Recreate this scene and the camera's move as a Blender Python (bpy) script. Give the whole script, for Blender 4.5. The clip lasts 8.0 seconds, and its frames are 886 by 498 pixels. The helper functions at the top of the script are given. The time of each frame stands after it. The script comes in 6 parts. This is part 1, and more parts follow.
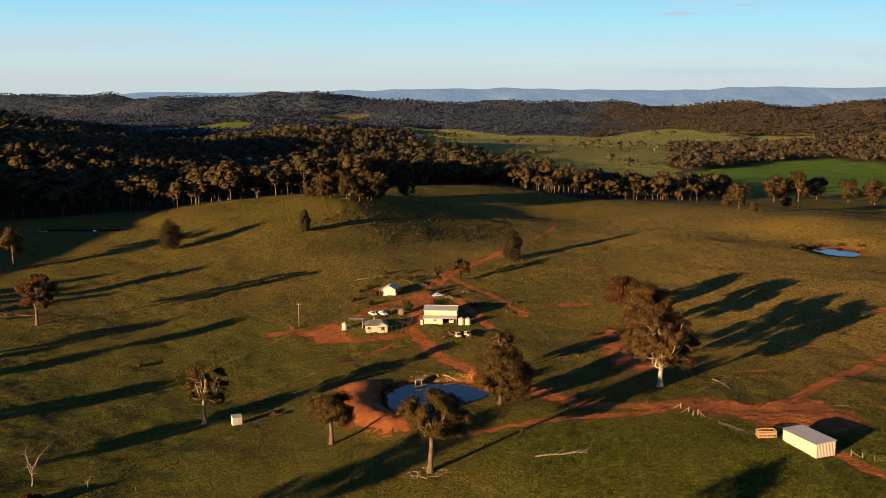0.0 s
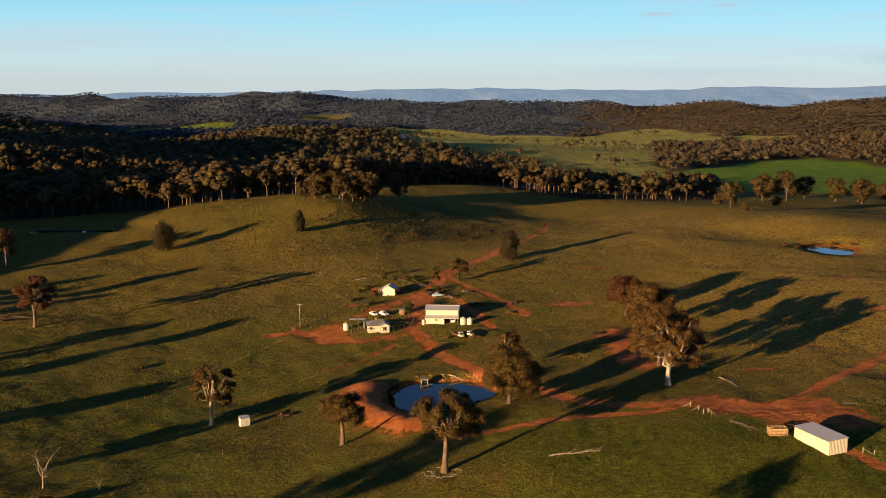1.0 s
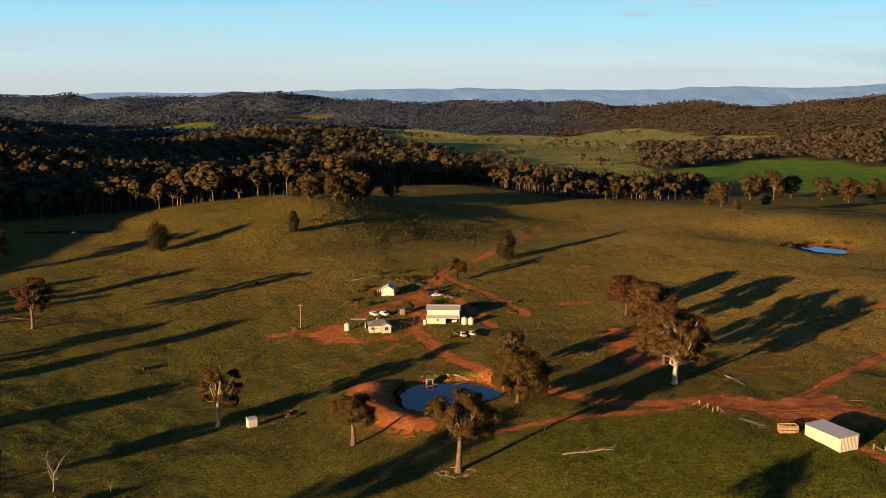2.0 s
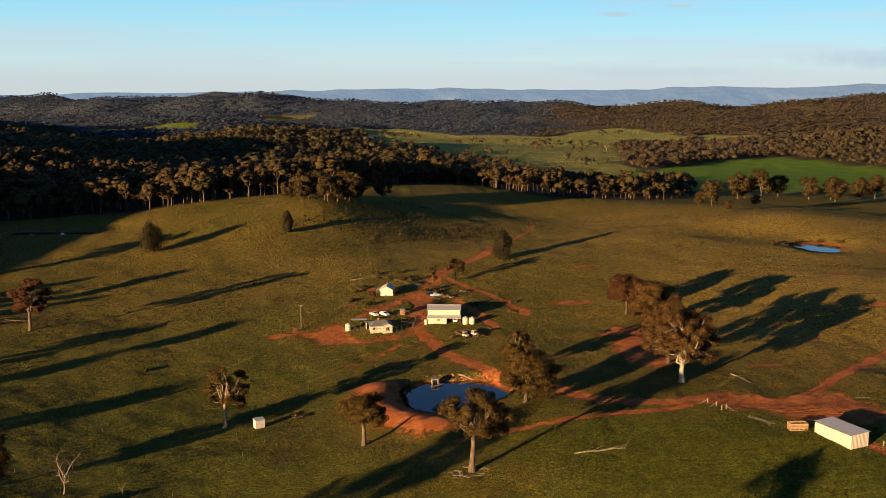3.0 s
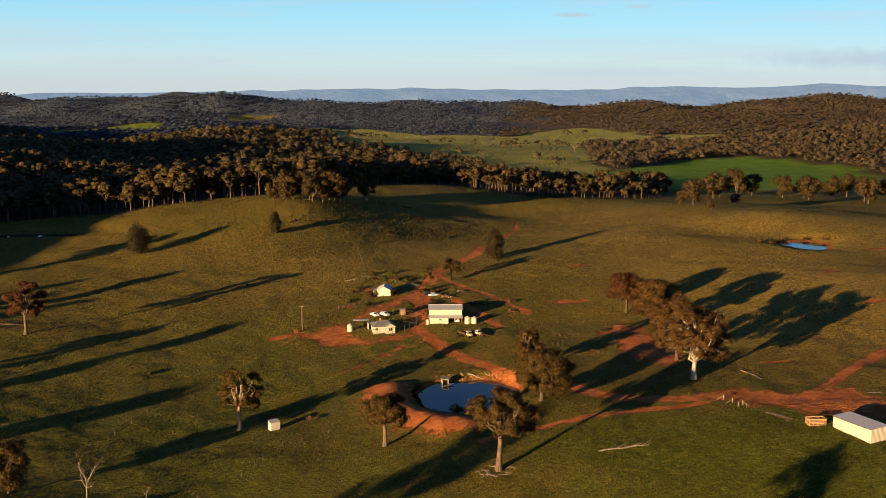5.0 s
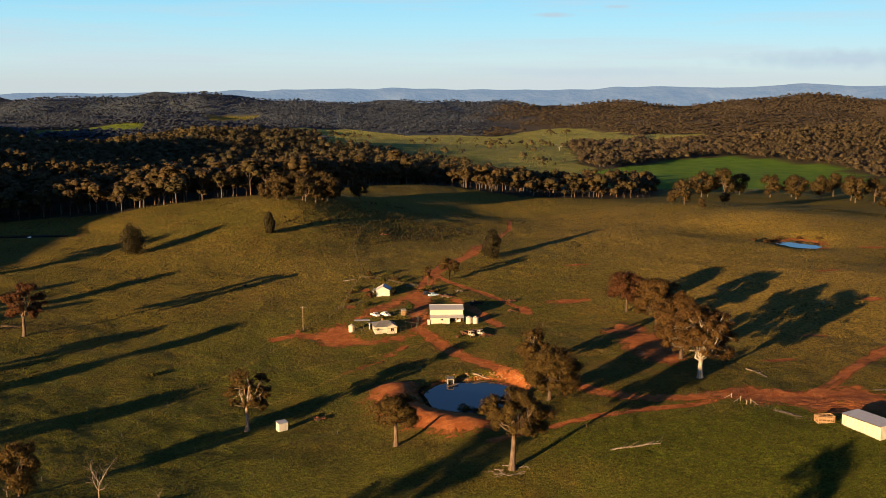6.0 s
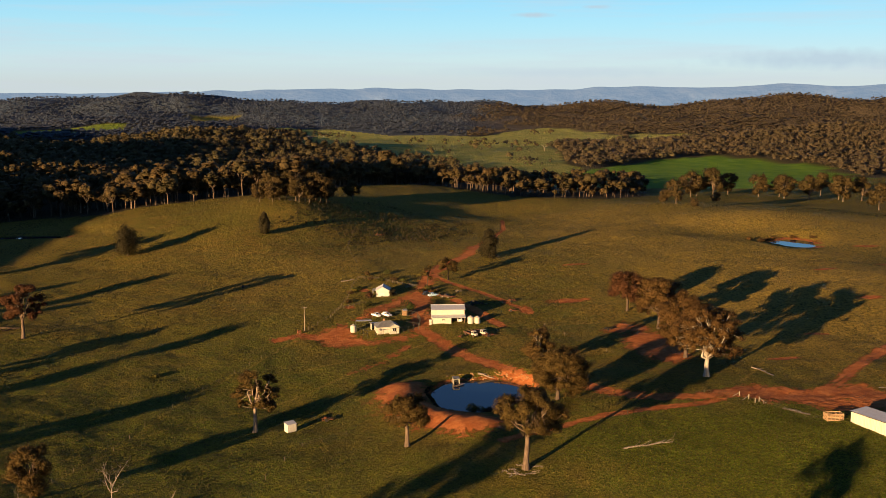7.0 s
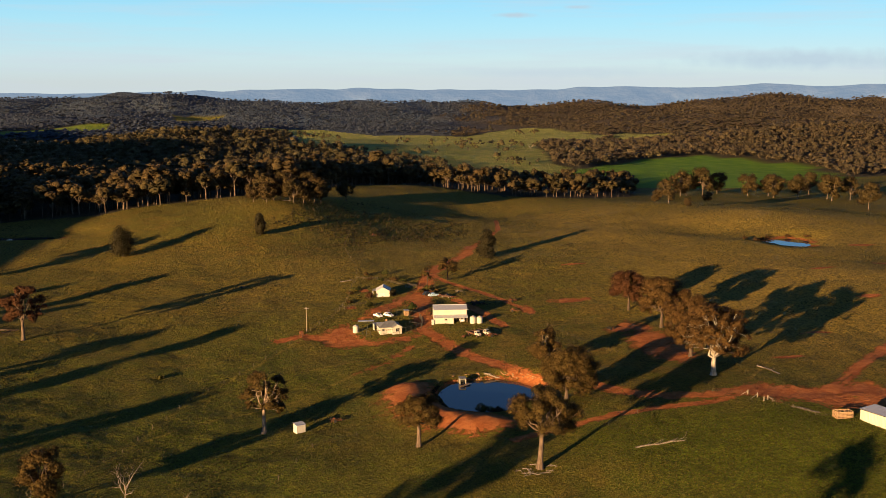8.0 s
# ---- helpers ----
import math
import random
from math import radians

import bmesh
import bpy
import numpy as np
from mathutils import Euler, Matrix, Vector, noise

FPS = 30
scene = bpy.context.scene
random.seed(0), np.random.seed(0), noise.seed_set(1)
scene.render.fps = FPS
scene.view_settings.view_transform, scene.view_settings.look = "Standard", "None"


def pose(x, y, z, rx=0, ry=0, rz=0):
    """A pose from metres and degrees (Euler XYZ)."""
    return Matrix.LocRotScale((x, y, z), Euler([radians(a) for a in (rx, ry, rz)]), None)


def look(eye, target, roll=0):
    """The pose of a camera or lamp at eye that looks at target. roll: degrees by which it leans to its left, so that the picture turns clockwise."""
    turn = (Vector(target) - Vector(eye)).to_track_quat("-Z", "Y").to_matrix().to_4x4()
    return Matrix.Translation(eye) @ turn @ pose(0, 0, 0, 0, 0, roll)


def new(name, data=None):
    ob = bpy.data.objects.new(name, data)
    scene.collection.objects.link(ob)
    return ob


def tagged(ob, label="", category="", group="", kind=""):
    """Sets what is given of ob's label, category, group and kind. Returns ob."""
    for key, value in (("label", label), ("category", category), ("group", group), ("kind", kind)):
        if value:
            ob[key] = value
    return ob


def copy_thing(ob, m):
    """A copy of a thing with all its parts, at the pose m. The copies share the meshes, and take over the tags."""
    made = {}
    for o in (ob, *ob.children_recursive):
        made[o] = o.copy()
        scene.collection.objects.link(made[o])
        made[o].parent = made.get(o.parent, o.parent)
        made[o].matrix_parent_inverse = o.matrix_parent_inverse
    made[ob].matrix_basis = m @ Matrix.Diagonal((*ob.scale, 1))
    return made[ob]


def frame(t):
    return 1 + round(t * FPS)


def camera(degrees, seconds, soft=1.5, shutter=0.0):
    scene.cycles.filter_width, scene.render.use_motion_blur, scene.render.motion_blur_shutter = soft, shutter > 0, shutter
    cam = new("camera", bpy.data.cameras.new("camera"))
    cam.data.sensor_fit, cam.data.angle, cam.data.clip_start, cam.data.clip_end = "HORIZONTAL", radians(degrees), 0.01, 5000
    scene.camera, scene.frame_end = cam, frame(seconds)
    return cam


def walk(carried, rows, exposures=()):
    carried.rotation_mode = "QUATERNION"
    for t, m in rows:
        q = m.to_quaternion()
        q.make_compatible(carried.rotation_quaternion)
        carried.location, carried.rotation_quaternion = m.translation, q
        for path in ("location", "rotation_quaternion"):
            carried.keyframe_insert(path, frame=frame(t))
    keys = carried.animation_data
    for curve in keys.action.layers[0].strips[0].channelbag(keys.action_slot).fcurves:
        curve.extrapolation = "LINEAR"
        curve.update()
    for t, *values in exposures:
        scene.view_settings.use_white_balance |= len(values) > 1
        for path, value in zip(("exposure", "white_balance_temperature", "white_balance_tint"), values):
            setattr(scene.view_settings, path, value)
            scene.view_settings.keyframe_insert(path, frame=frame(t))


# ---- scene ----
cam = camera(46.24, 8.0, 0.5)
PATH = [
    (0.0, -0.031, 0.016, 99.989, 80.803, -0.003, 0.034),
    (0.5, -3.954, 0.048, 99.945, 80.805, 0.005, -0.503),
    (1.0, -7.882, 0.104, 99.908, 80.806, 0.011, -1.046),
    (1.5, -11.813, 0.185, 99.877, 80.807, 0.016, -1.596),
    (3.0, -23.590, 0.589, 99.818, 80.808, 0.021, -3.266),
    (3.5, -27.503, 0.782, 99.808, 80.808, 0.021, -3.824),
    (4.0, -31.405, 1.007, 99.802, 80.808, 0.021, -4.381),
    (4.5, -35.293, 1.265, 99.799, 80.808, 0.021, -4.936),
    (6.0, -46.851, 2.251, 99.807, 80.808, 0.025, -6.564),
    (6.5, -50.659, 2.655, 99.813, 80.808, 0.028, -7.091),
    (7.0, -54.441, 3.099, 99.819, 80.809, 0.032, -7.607),
    (7.5, -58.194, 3.585, 99.827, 80.810, 0.039, -8.111),
    (8.0, -61.915, 4.113, 99.834, 80.812, 0.047, -8.602),
]
EXPOSURES = [(0.0, 1.58), (8.0, 1.63)]
walk(cam, [(t, pose(x, y, z, rx, ry, rz)) for t, x, y, z, rx, ry, rz in PATH], EXPOSURES)

# ---- light ----
SUN_TO, SUN_UP = 47.5, 6.4         # degrees: where the shadows point (from ahead towards the right), the sun's height
world = bpy.data.worlds.new("sky")
scene.world = world
world.use_nodes = True
wn, wl = world.node_tree.nodes, world.node_tree.links
sky = wn.new("ShaderNodeTexSky")
sky.sky_type = "NISHITA"
sky.sun_disc = False
sky.sun_elevation = radians(SUN_UP)
sky.sun_rotation = radians(SUN_TO + 180)
sky.altitude, sky.air_density, sky.dust_density, sky.ozone_density = 1000, 0.66, 0.0, 2.3
wn["Background"].inputs["Strength"].default_value = 0.0535
dim = wn.new("ShaderNodeMix")
dim.data_type, dim.blend_type = "RGBA", "MULTIPLY"
dim.inputs[0].default_value = 1.0
dim.inputs[7].default_value = (0.74, 0.78, 0.82, 1)   # the dusky upper sky
wl.new(sky.outputs["Color"], dim.inputs[6])
# low sky: pale lavender haze on the horizon turning to cyan above it, with thin streaks of high cloud
coord, split, tone, reach, lower, stretch, wisps, fade, streaks = (wn.new(k) for k in (
    "ShaderNodeTexCoord", "ShaderNodeSeparateXYZ", "ShaderNodeValToRGB", "ShaderNodeMapRange", "ShaderNodeMix", "ShaderNodeMapping",
    "ShaderNodeTexNoise", "ShaderNodeMapRange", "ShaderNodeMix"))
wl.new(coord.outputs["Generated"], split.inputs[0])
grow = wn.new("ShaderNodeMapRange")
grow.inputs["From Min"].default_value, grow.inputs["From Max"].default_value = 0.0, 0.2
wl.new(split.outputs["Z"], grow.inputs["Value"])
wl.new(grow.outputs["Result"], tone.inputs[0])
stops = tone.color_ramp.elements
stops[0].position, stops[0].color = 0.0, (3.9, 4.35, 4.55, 1)
stops[1].position, stops[1].color = 0.40, (2.15, 4.85, 6.3, 1)
for at, col in ((0.10, (4.0, 5.05, 5.25, 1)), (0.25, (2.95, 5.2, 6.0, 1)), (1.0, (1.1, 2.8, 4.6, 1))):
    stops.new(at).color = col
reach.inputs["From Min"].default_value, reach.inputs["From Max"].default_value = 0.085, 0.22
reach.inputs["To Min"].default_value, reach.inputs["To Max"].default_value = 0.82, 0.0
lower.data_type = streaks.data_type = "RGBA"
wl.new(split.outputs["Z"], reach.inputs["Value"])
wl.new(reach.outputs["Result"], lower.inputs[0])
wl.new(dim.outputs[2], lower.inputs[6])
wl.new(tone.outputs["Color"], lower.inputs[7])
stretch.inputs["Scale"].default_value = (2.2, 2.2, 34.0)
stretch.inputs["Location"].default_value = (0.35, 0.0, 0.2)
wisps.inputs["Scale"].default_value, wisps.inputs["Detail"].default_value, wisps.inputs["Roughness"].default_value = 1.6, 6.0, 0.58
fade.inputs["From Min"].default_value, fade.inputs["From Max"].default_value = 0.47, 0.68
fade.inputs["To Min"].default_value, fade.inputs["To Max"].default_value = 0.0, 0.6
wl.new(coord.outputs["Generated"], stretch.inputs["Vector"])
wl.new(stretch.outputs["Vector"], wisps.inputs["Vector"])
wl.new(wisps.outputs["Fac"], fade.inputs["Value"])
thin = wn.new("ShaderNodeMath")
thin.operation = "MULTIPLY"
wl.new(fade.outputs["Result"], thin.inputs[0])
wl.new(reach.outputs["Result"], thin.inputs[1])
wl.new(thin.outputs[0], streaks.inputs[0])
wl.new(lower.outputs[2], streaks.inputs[6])
streaks.inputs[7].default_value = (3.7, 4.15, 4.65, 1)
ragged = wn.new("ShaderNodeTexNoise")
ragged.inputs["Scale"].default_value, ragged.inputs["Detail"].default_value = 60.0, 5.0
wl.new(coord.outputs["Generated"], ragged.inputs["Vector"])
below = streaks.outputs[2]
# small grey clouds and low banks: bearing, height in degrees, half length, half thickness, weight
for bearing, up, long, thick, weight in ((12.3, 3.5, 0.022, 0.0030, 0.85), (15.7, 3.9, 0.016, 0.0024, 0.8), (27.5, 1.1, 0.13, 0.0105, 0.85), (15.0, 0.45, 0.17, 0.006, 0.3)):
    b, u = radians(bearing), radians(up)
    off, fit, far, worn, edge, mixed = (wn.new(k) for k in ("ShaderNodeVectorMath", "ShaderNodeVectorMath", "ShaderNodeVectorMath", "ShaderNodeMath", "ShaderNodeMapRange", "ShaderNodeMix"))
    off.operation, fit.operation, far.operation, worn.operation = "SUBTRACT", "MULTIPLY", "LENGTH", "ADD"
    off.inputs[1].default_value = (math.sin(b) * math.cos(u), math.cos(b) * math.cos(u), math.sin(u))
    fit.inputs[1].default_value = (1 / long, 1 / long, 1 / thick)
    edge.inputs["From Min"].default_value, edge.inputs["From Max"].default_value = 0.75, 1.5
    edge.inputs["To Min"].default_value, edge.inputs["To Max"].default_value = weight, 0.0
    mixed.data_type = "RGBA"
    mixed.inputs[7].default_value = (3.1, 3.9, 4.5, 1)
    wl.new(coord.outputs["Generated"], off.inputs[0])
    wl.new(off.outputs["Vector"], fit.inputs[0])
    wl.new(fit.outputs["Vector"], far.inputs[0])
    wl.new(far.outputs["Value"], worn.inputs[0])
    wl.new(ragged.outputs["Fac"], worn.inputs[1])
    wl.new(worn.outputs[0], edge.inputs["Value"])
    wl.new(edge.outputs["Result"], mixed.inputs[0])
    wl.new(below, mixed.inputs[6])
    below = mixed.outputs[2]
wl.new(below, wn["Background"].inputs["Color"])
sun = new("sun", bpy.data.lights.new("sun", "SUN"))
sun.data.energy, sun.data.angle, sun.data.color = 5.0, radians(0.55), (1.0, 0.60, 0.26)
a, e = radians(SUN_TO), radians(SUN_UP)
sun.matrix_world = look((0, 0, 300), (math.sin(a) * math.cos(e), math.cos(a) * math.cos(e), 300 - math.sin(e)))

# ---- materials ----


class Nodes:
    """A small shorthand for node materials."""

    def __init__(self, name):
        self.mat = bpy.data.materials.new(name)
        self.mat.use_nodes = True
        self.tree = self.mat.node_tree
        self.bsdf = self.tree.nodes["Principled BSDF"]

    def add(self, kind, **inputs):
        n = self.tree.nodes.new(kind)
        for k, v in inputs.items():
            self.put(n.inputs[k.replace("_", " ")], v)
        return n

    def put(self, socket, v):
        if isinstance(v, bpy.types.NodeSocket):
            self.tree.links.new(v, socket)
        elif isinstance(v, tuple) and len(v) == 3 and socket.type == "RGBA":
            socket.default_value = (*v, 1)
        else:
            socket.default_value = v

    def place(self):
        return self.add("ShaderNodeNewGeometry").outputs["Position"]

    def noise(self, scale, detail=4.0, rough=0.6, at=None, stretch=None):
        n = self.add("ShaderNodeTexNoise", Scale=scale, Detail=detail, Roughness=rough)
        at = at or self.place()
        if stretch:
            m = self.add("ShaderNodeMapping", Scale=stretch)
            self.put(m.inputs["Vector"], at)
            at = m.outputs["Vector"]
        self.put(n.inputs["Vector"], at)
        return n.outputs["Fac"]

    def ramp(self, v, a, b, lo=0.0, hi=1.0):
        n = self.add("ShaderNodeMapRange")
        n.interpolation_type = "SMOOTHSTEP"
        for s, x in zip(("Value", "From Min", "From Max", "To Min", "To Max"), (v, a, b, lo, hi)):
            self.put(n.inputs[s], x)
        return n.outputs["Result"]

    def math(self, op, a, b=0.0):
        n = self.add("ShaderNodeMath")
        n.operation = op
        self.put(n.inputs[0], a)
        self.put(n.inputs[1], b)
        return n.outputs[0]

    def mix(self, f, a, b):
        n = self.add("ShaderNodeMix")
        n.data_type = "RGBA"
        self.put(n.inputs[0], f)
        self.put(n.inputs[6], a)
        self.put(n.inputs[7], b)
        return n.outputs[2]

    def attr(self, name):
        n = self.add("ShaderNodeAttribute")
        n.attribute_name = name
        return n.outputs["Fac"]

    def bump(self, h, strength, distance):
        n = self.add("ShaderNodeBump", Strength=strength, Distance=distance)
        self.put(n.inputs["Height"], h)
        self.put(self.bsdf.inputs["Normal"], n.outputs["Normal"])

    def done(self, colour, rough=0.8, metal=0.0, spec=0.3):
        for k, v in (("Base Color", colour), ("Roughness", rough), ("Metallic", metal), ("Specular IOR Level", spec)):
            self.put(self.bsdf.inputs[k], v)
        return self.mat


def ground_material():
    n = Nodes("paddock_ground")
    patches, clumps, fine, grit = n.noise(0.018, 3), n.noise(0.11, 5, 0.65), n.noise(0.7, 5, 0.7), n.noise(3.2, 3, 0.7)
    grass = n.mix(n.ramp(patches, 0.36, 0.64), (0.112, 0.104, 0.012), (0.176, 0.124, 0.021))
    grass = n.mix(n.ramp(clumps, 0.38, 0.66), grass, (0.090, 0.108, 0.011))
    grass = n.mix(n.attr("dry"), grass, (0.330, 0.232, 0.048))
    grass = n.mix(n.attr("lush"), grass, (0.108, 0.150, 0.010))
    grass = n.mix(n.ramp(fine, 0.48, 0.60, 0, 0.60), grass, (0.026, 0.032, 0.007))
    tufty = n.noise(1.6, 2, 0.5)
    grass = n.mix(n.ramp(tufty, 0.54, 0.62, 0, 0.75), grass, (0.034, 0.040, 0.008))
    grass = n.mix(n.ramp(grit, 0.5, 0.62, 0, 0.75), grass, (0.270, 0.205, 0.050))
    dirt = n.mix(n.ramp(n.noise(0.35, 5, 0.7), 0.35, 0.68), (0.245, 0.076, 0.023), (0.375, 0.142, 0.049))
    dirt = n.mix(n.ramp(n.noise(1.7, 4, 0.7), 0.52, 0.75, 0, 0.6), dirt, (0.16, 0.050, 0.020))
    wander = n.math("MULTIPLY", n.math("SUBTRACT", n.math("ADD", n.noise(0.16, 8, 0.75), n.math("MULTIPLY", fine, 0.7)), 0.85), 1.6)
    bare = n.ramp(n.math("ADD", n.attr("dirt"), wander), 0.40, 0.72)
    c = n.mix(bare, grass, dirt)
    mottle = n.ramp(n.noise(0.05, 5, 0.6), 0.35, 0.65)
    c = n.mix(n.attr("meadow"), c, n.mix(mottle, (0.085, 0.190, 0.012), (0.140, 0.255, 0.020)))
    c = n.mix(n.attr("stubble"), c, n.mix(mottle, (0.190, 0.222, 0.048), (0.300, 0.285, 0.082)))
    litter = n.mix(n.ramp(clumps, 0.35, 0.65), (0.044, 0.042, 0.030), (0.068, 0.060, 0.042))
    c = n.mix(n.attr("wood"), c, litter)
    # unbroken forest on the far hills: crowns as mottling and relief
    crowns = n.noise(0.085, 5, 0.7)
    # slate blue puts distance haze into the canopy colour
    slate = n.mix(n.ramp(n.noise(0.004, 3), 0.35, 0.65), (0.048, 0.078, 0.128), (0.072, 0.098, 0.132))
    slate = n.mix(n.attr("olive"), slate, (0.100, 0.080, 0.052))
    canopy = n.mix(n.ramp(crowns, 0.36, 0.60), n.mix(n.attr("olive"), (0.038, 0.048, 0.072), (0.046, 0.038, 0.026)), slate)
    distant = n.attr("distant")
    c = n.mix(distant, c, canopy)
    relief = n.math("ADD", n.math("ADD", n.math("MULTIPLY", fine, 1.0), n.math("MULTIPLY", grit, 0.5)), n.math("MULTIPLY", clumps, 1.2))
    relief = n.math("MULTIPLY", relief, n.ramp(bare, 0.0, 1.0, 1.9, 0.40))
    creases = n.noise(0.9, 4, 0.62, None, (0.45, 1.0, 1.0))
    relief = n.math("ADD", relief, n.math("MULTIPLY", n.math("MULTIPLY", creases, n.attr("lush")), 2.4))
    n.bump(n.math("ADD", relief, n.math("MULTIPLY", n.math("MULTIPLY", crowns, distant), 9.0)), 1.0, 1.1)
    return n.done(c, 0.95, 0, 0.1)


def foliage_material(name, dark, light, warm=(0.105, 0.070, 0.028), clump=0.0, depth=0.8):
    """Leaves; clump: the size in metres of the leafy lumps on the solid crowns of the woods; depth: how strongly shade
    is painted into the gaps between them.
    """
    n = Nodes(name)
    isl = n.add("ShaderNodeNewGeometry").outputs["Random Per Island"]
    tint = n.attr("tint")
    c = n.mix(isl, dark, light)
    c = n.mix(n.ramp(tint, 0.0, 1.0, 0.0, 0.75), c, warm)
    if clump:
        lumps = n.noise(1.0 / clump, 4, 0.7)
        # shade of the gaps between lumps, put into the leaf colour
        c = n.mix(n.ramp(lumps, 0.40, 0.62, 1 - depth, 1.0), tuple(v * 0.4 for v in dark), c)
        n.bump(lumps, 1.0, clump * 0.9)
    return n.done(c, 0.7, 0, 0.14)


def bark_material(name, dark, light, scale=2.2):
    n = Nodes(name)
    o = n.add("ShaderNodeTexCoord").outputs["Object"]
    streak = n.noise(scale, 5, 0.65, o, (1.0, 1.0, 0.22))
    n.bump(streak, 0.6, 0.06)
    return n.done(n.mix(n.ramp(streak, 0.36, 0.66), dark, light), 0.85)


def plain_material(name, colour, rough=0.7, metal=0.0, vary=0.25, scale=1.5):
    n = Nodes(name)
    o = n.add("ShaderNodeTexCoord").outputs["Object"]
    dark = tuple(v * (1 - vary) for v in colour)
    return n.done(n.mix(n.ramp(n.noise(scale, 5, 0.65, o), 0.35, 0.7), dark, colour), rough, metal)


def sheet_material(name, colour, rough=0.45, metal=0.0, vary=0.16, rust=0.0):
    """Painted or galvanised corrugated sheet, with streaks down the fall and some rust."""
    n = Nodes(name)
    o = n.add("ShaderNodeTexCoord").outputs["Object"]
    streak = n.noise(1.3, 5, 0.7, o, (1.0, 1.0, 0.15))
    c = n.mix(n.ramp(streak, 0.35, 0.7), tuple(v * (1 - vary) for v in colour), colour)
    c = n.mix(n.ramp(n.noise(0.8, 6, 0.7, o), 0.60, 0.72, 0, rust), c, (0.20, 0.085, 0.035))
    return n.done(c, rough, metal, 0.4)


def water_material():
    n = Nodes("dam_water")
    n.bump(n.noise(1.1, 3, 0.5), 0.02, 0.05)
    n.done((0.006, 0.016, 0.044), 0.03, 0, 0.28)
    return n.mat


GROUND = ground_material()
WATER = water_material()
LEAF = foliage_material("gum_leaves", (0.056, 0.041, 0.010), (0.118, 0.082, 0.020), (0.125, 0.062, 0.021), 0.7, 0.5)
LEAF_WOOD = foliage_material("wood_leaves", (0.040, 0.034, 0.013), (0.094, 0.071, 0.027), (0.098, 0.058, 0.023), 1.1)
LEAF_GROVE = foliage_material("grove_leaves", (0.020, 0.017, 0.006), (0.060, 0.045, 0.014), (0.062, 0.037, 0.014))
# leaf colour shifted to blue to paint in distance haze
LEAF_FAR = foliage_material("hazed_leaves", (0.044, 0.064, 0.102), (0.062, 0.080, 0.116), (0.066, 0.078, 0.100), 3.5, 0.4)
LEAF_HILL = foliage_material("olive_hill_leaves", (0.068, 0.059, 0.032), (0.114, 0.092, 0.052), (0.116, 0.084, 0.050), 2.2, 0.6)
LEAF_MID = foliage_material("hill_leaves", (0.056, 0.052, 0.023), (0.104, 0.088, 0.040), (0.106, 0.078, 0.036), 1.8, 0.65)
LEAF_DARK = foliage_material("cypress_leaves", (0.012, 0.013, 0.005), (0.032, 0.027, 0.010), (0.036, 0.025, 0.010))
LEAF_RED = foliage_material("rusty_leaves", (0.058, 0.026, 0.012), (0.115, 0.050, 0.020), (0.11, 0.052, 0.019), 0.7, 0.5)
LEAF_GREEN = foliage_material("green_leaves", (0.018, 0.030, 0.006), (0.042, 0.056, 0.012), (0.07, 0.06, 0.012))
BARK = bark_material("gum_bark", (0.11, 0.08, 0.058), (0.30, 0.235, 0.175))
BARK_WHITE = bark_material("white_gum_bark", (0.17, 0.15, 0.125), (0.35, 0.32, 0.27))
BARK_MID = bark_material("brown_gum_bark", (0.060, 0.042, 0.030), (0.145, 0.105, 0.075))
BARK_WOOD = bark_material("wood_bark", (0.055, 0.040, 0.028), (0.15, 0.112, 0.080))
BARK_DARK = bark_material("rough_bark", (0.040, 0.028, 0.020), (0.105, 0.074, 0.052))
DEADWOOD = bark_material("grey_deadwood", (0.13, 0.105, 0.08), (0.29, 0.245, 0.195))
CREAM = sheet_material("cream_sheet", (0.48, 0.46, 0.395), 0.5, 0, 0.14, 0.25)
WHITE = sheet_material("white_sheet", (0.50, 0.487, 0.44), 0.5, 0, 0.10, 0.1)
ZINC = sheet_material("galvanised_roof", (0.52, 0.54, 0.57), 0.5, 0.3, 0.14, 0.2)
ZINC_OLD = sheet_material("weathered_roof", (0.20, 0.205, 0.21), 0.6, 0.3, 0.25, 0.4)
# near-black, for dark metal and for shade painted on the sheds
DARK = plain_material("dark_metal_and_shade", (0.02, 0.018, 0.016), 0.9)
TIMBER = plain_material("weathered_timber", (0.34, 0.22, 0.12), 0.85, 0, 0.4, 3)
POST = plain_material("grey_post", (0.12, 0.095, 0.068), 0.85, 0, 0.35, 4)
POST_PALE = plain_material("bleached_post", (0.26, 0.22, 0.16), 0.85, 0, 0.35, 4)
PIPE_DARK = plain_material("dark_painted_pipe", (0.055, 0.060, 0.048), 0.6, 0.2)
WHITE_OLD = sheet_material("dull_white_sheet", (0.28, 0.27, 0.23), 0.6, 0, 0.2, 0.5)
STEEL = plain_material("galvanised_pipe", (0.30, 0.31, 0.30), 0.5, 0.5)
GLASS = plain_material("dark_glass", (0.015, 0.02, 0.025), 0.06, 0, 0.1)
RUBBER = plain_material("black_rubber", (0.02, 0.02, 0.02), 0.85)
RUST = plain_material("rusty_metal", (0.22, 0.085, 0.04), 0.8, 0.2, 0.5, 3)
RUST_DARK = plain_material("dark_rusty_boards", (0.095, 0.050, 0.030), 0.85, 0.1, 0.5, 3)
CAR_WHITE = plain_material("white_car_paint", (0.80, 0.80, 0.80), 0.25, 0, 0.05)
CAR_DARK = plain_material("dark_car_paint", (0.03, 0.035, 0.045), 0.25, 0, 0.1)
CAR_BLUE = plain_material("pale_blue_paint", (0.42, 0.60, 0.75), 0.3, 0, 0.1)
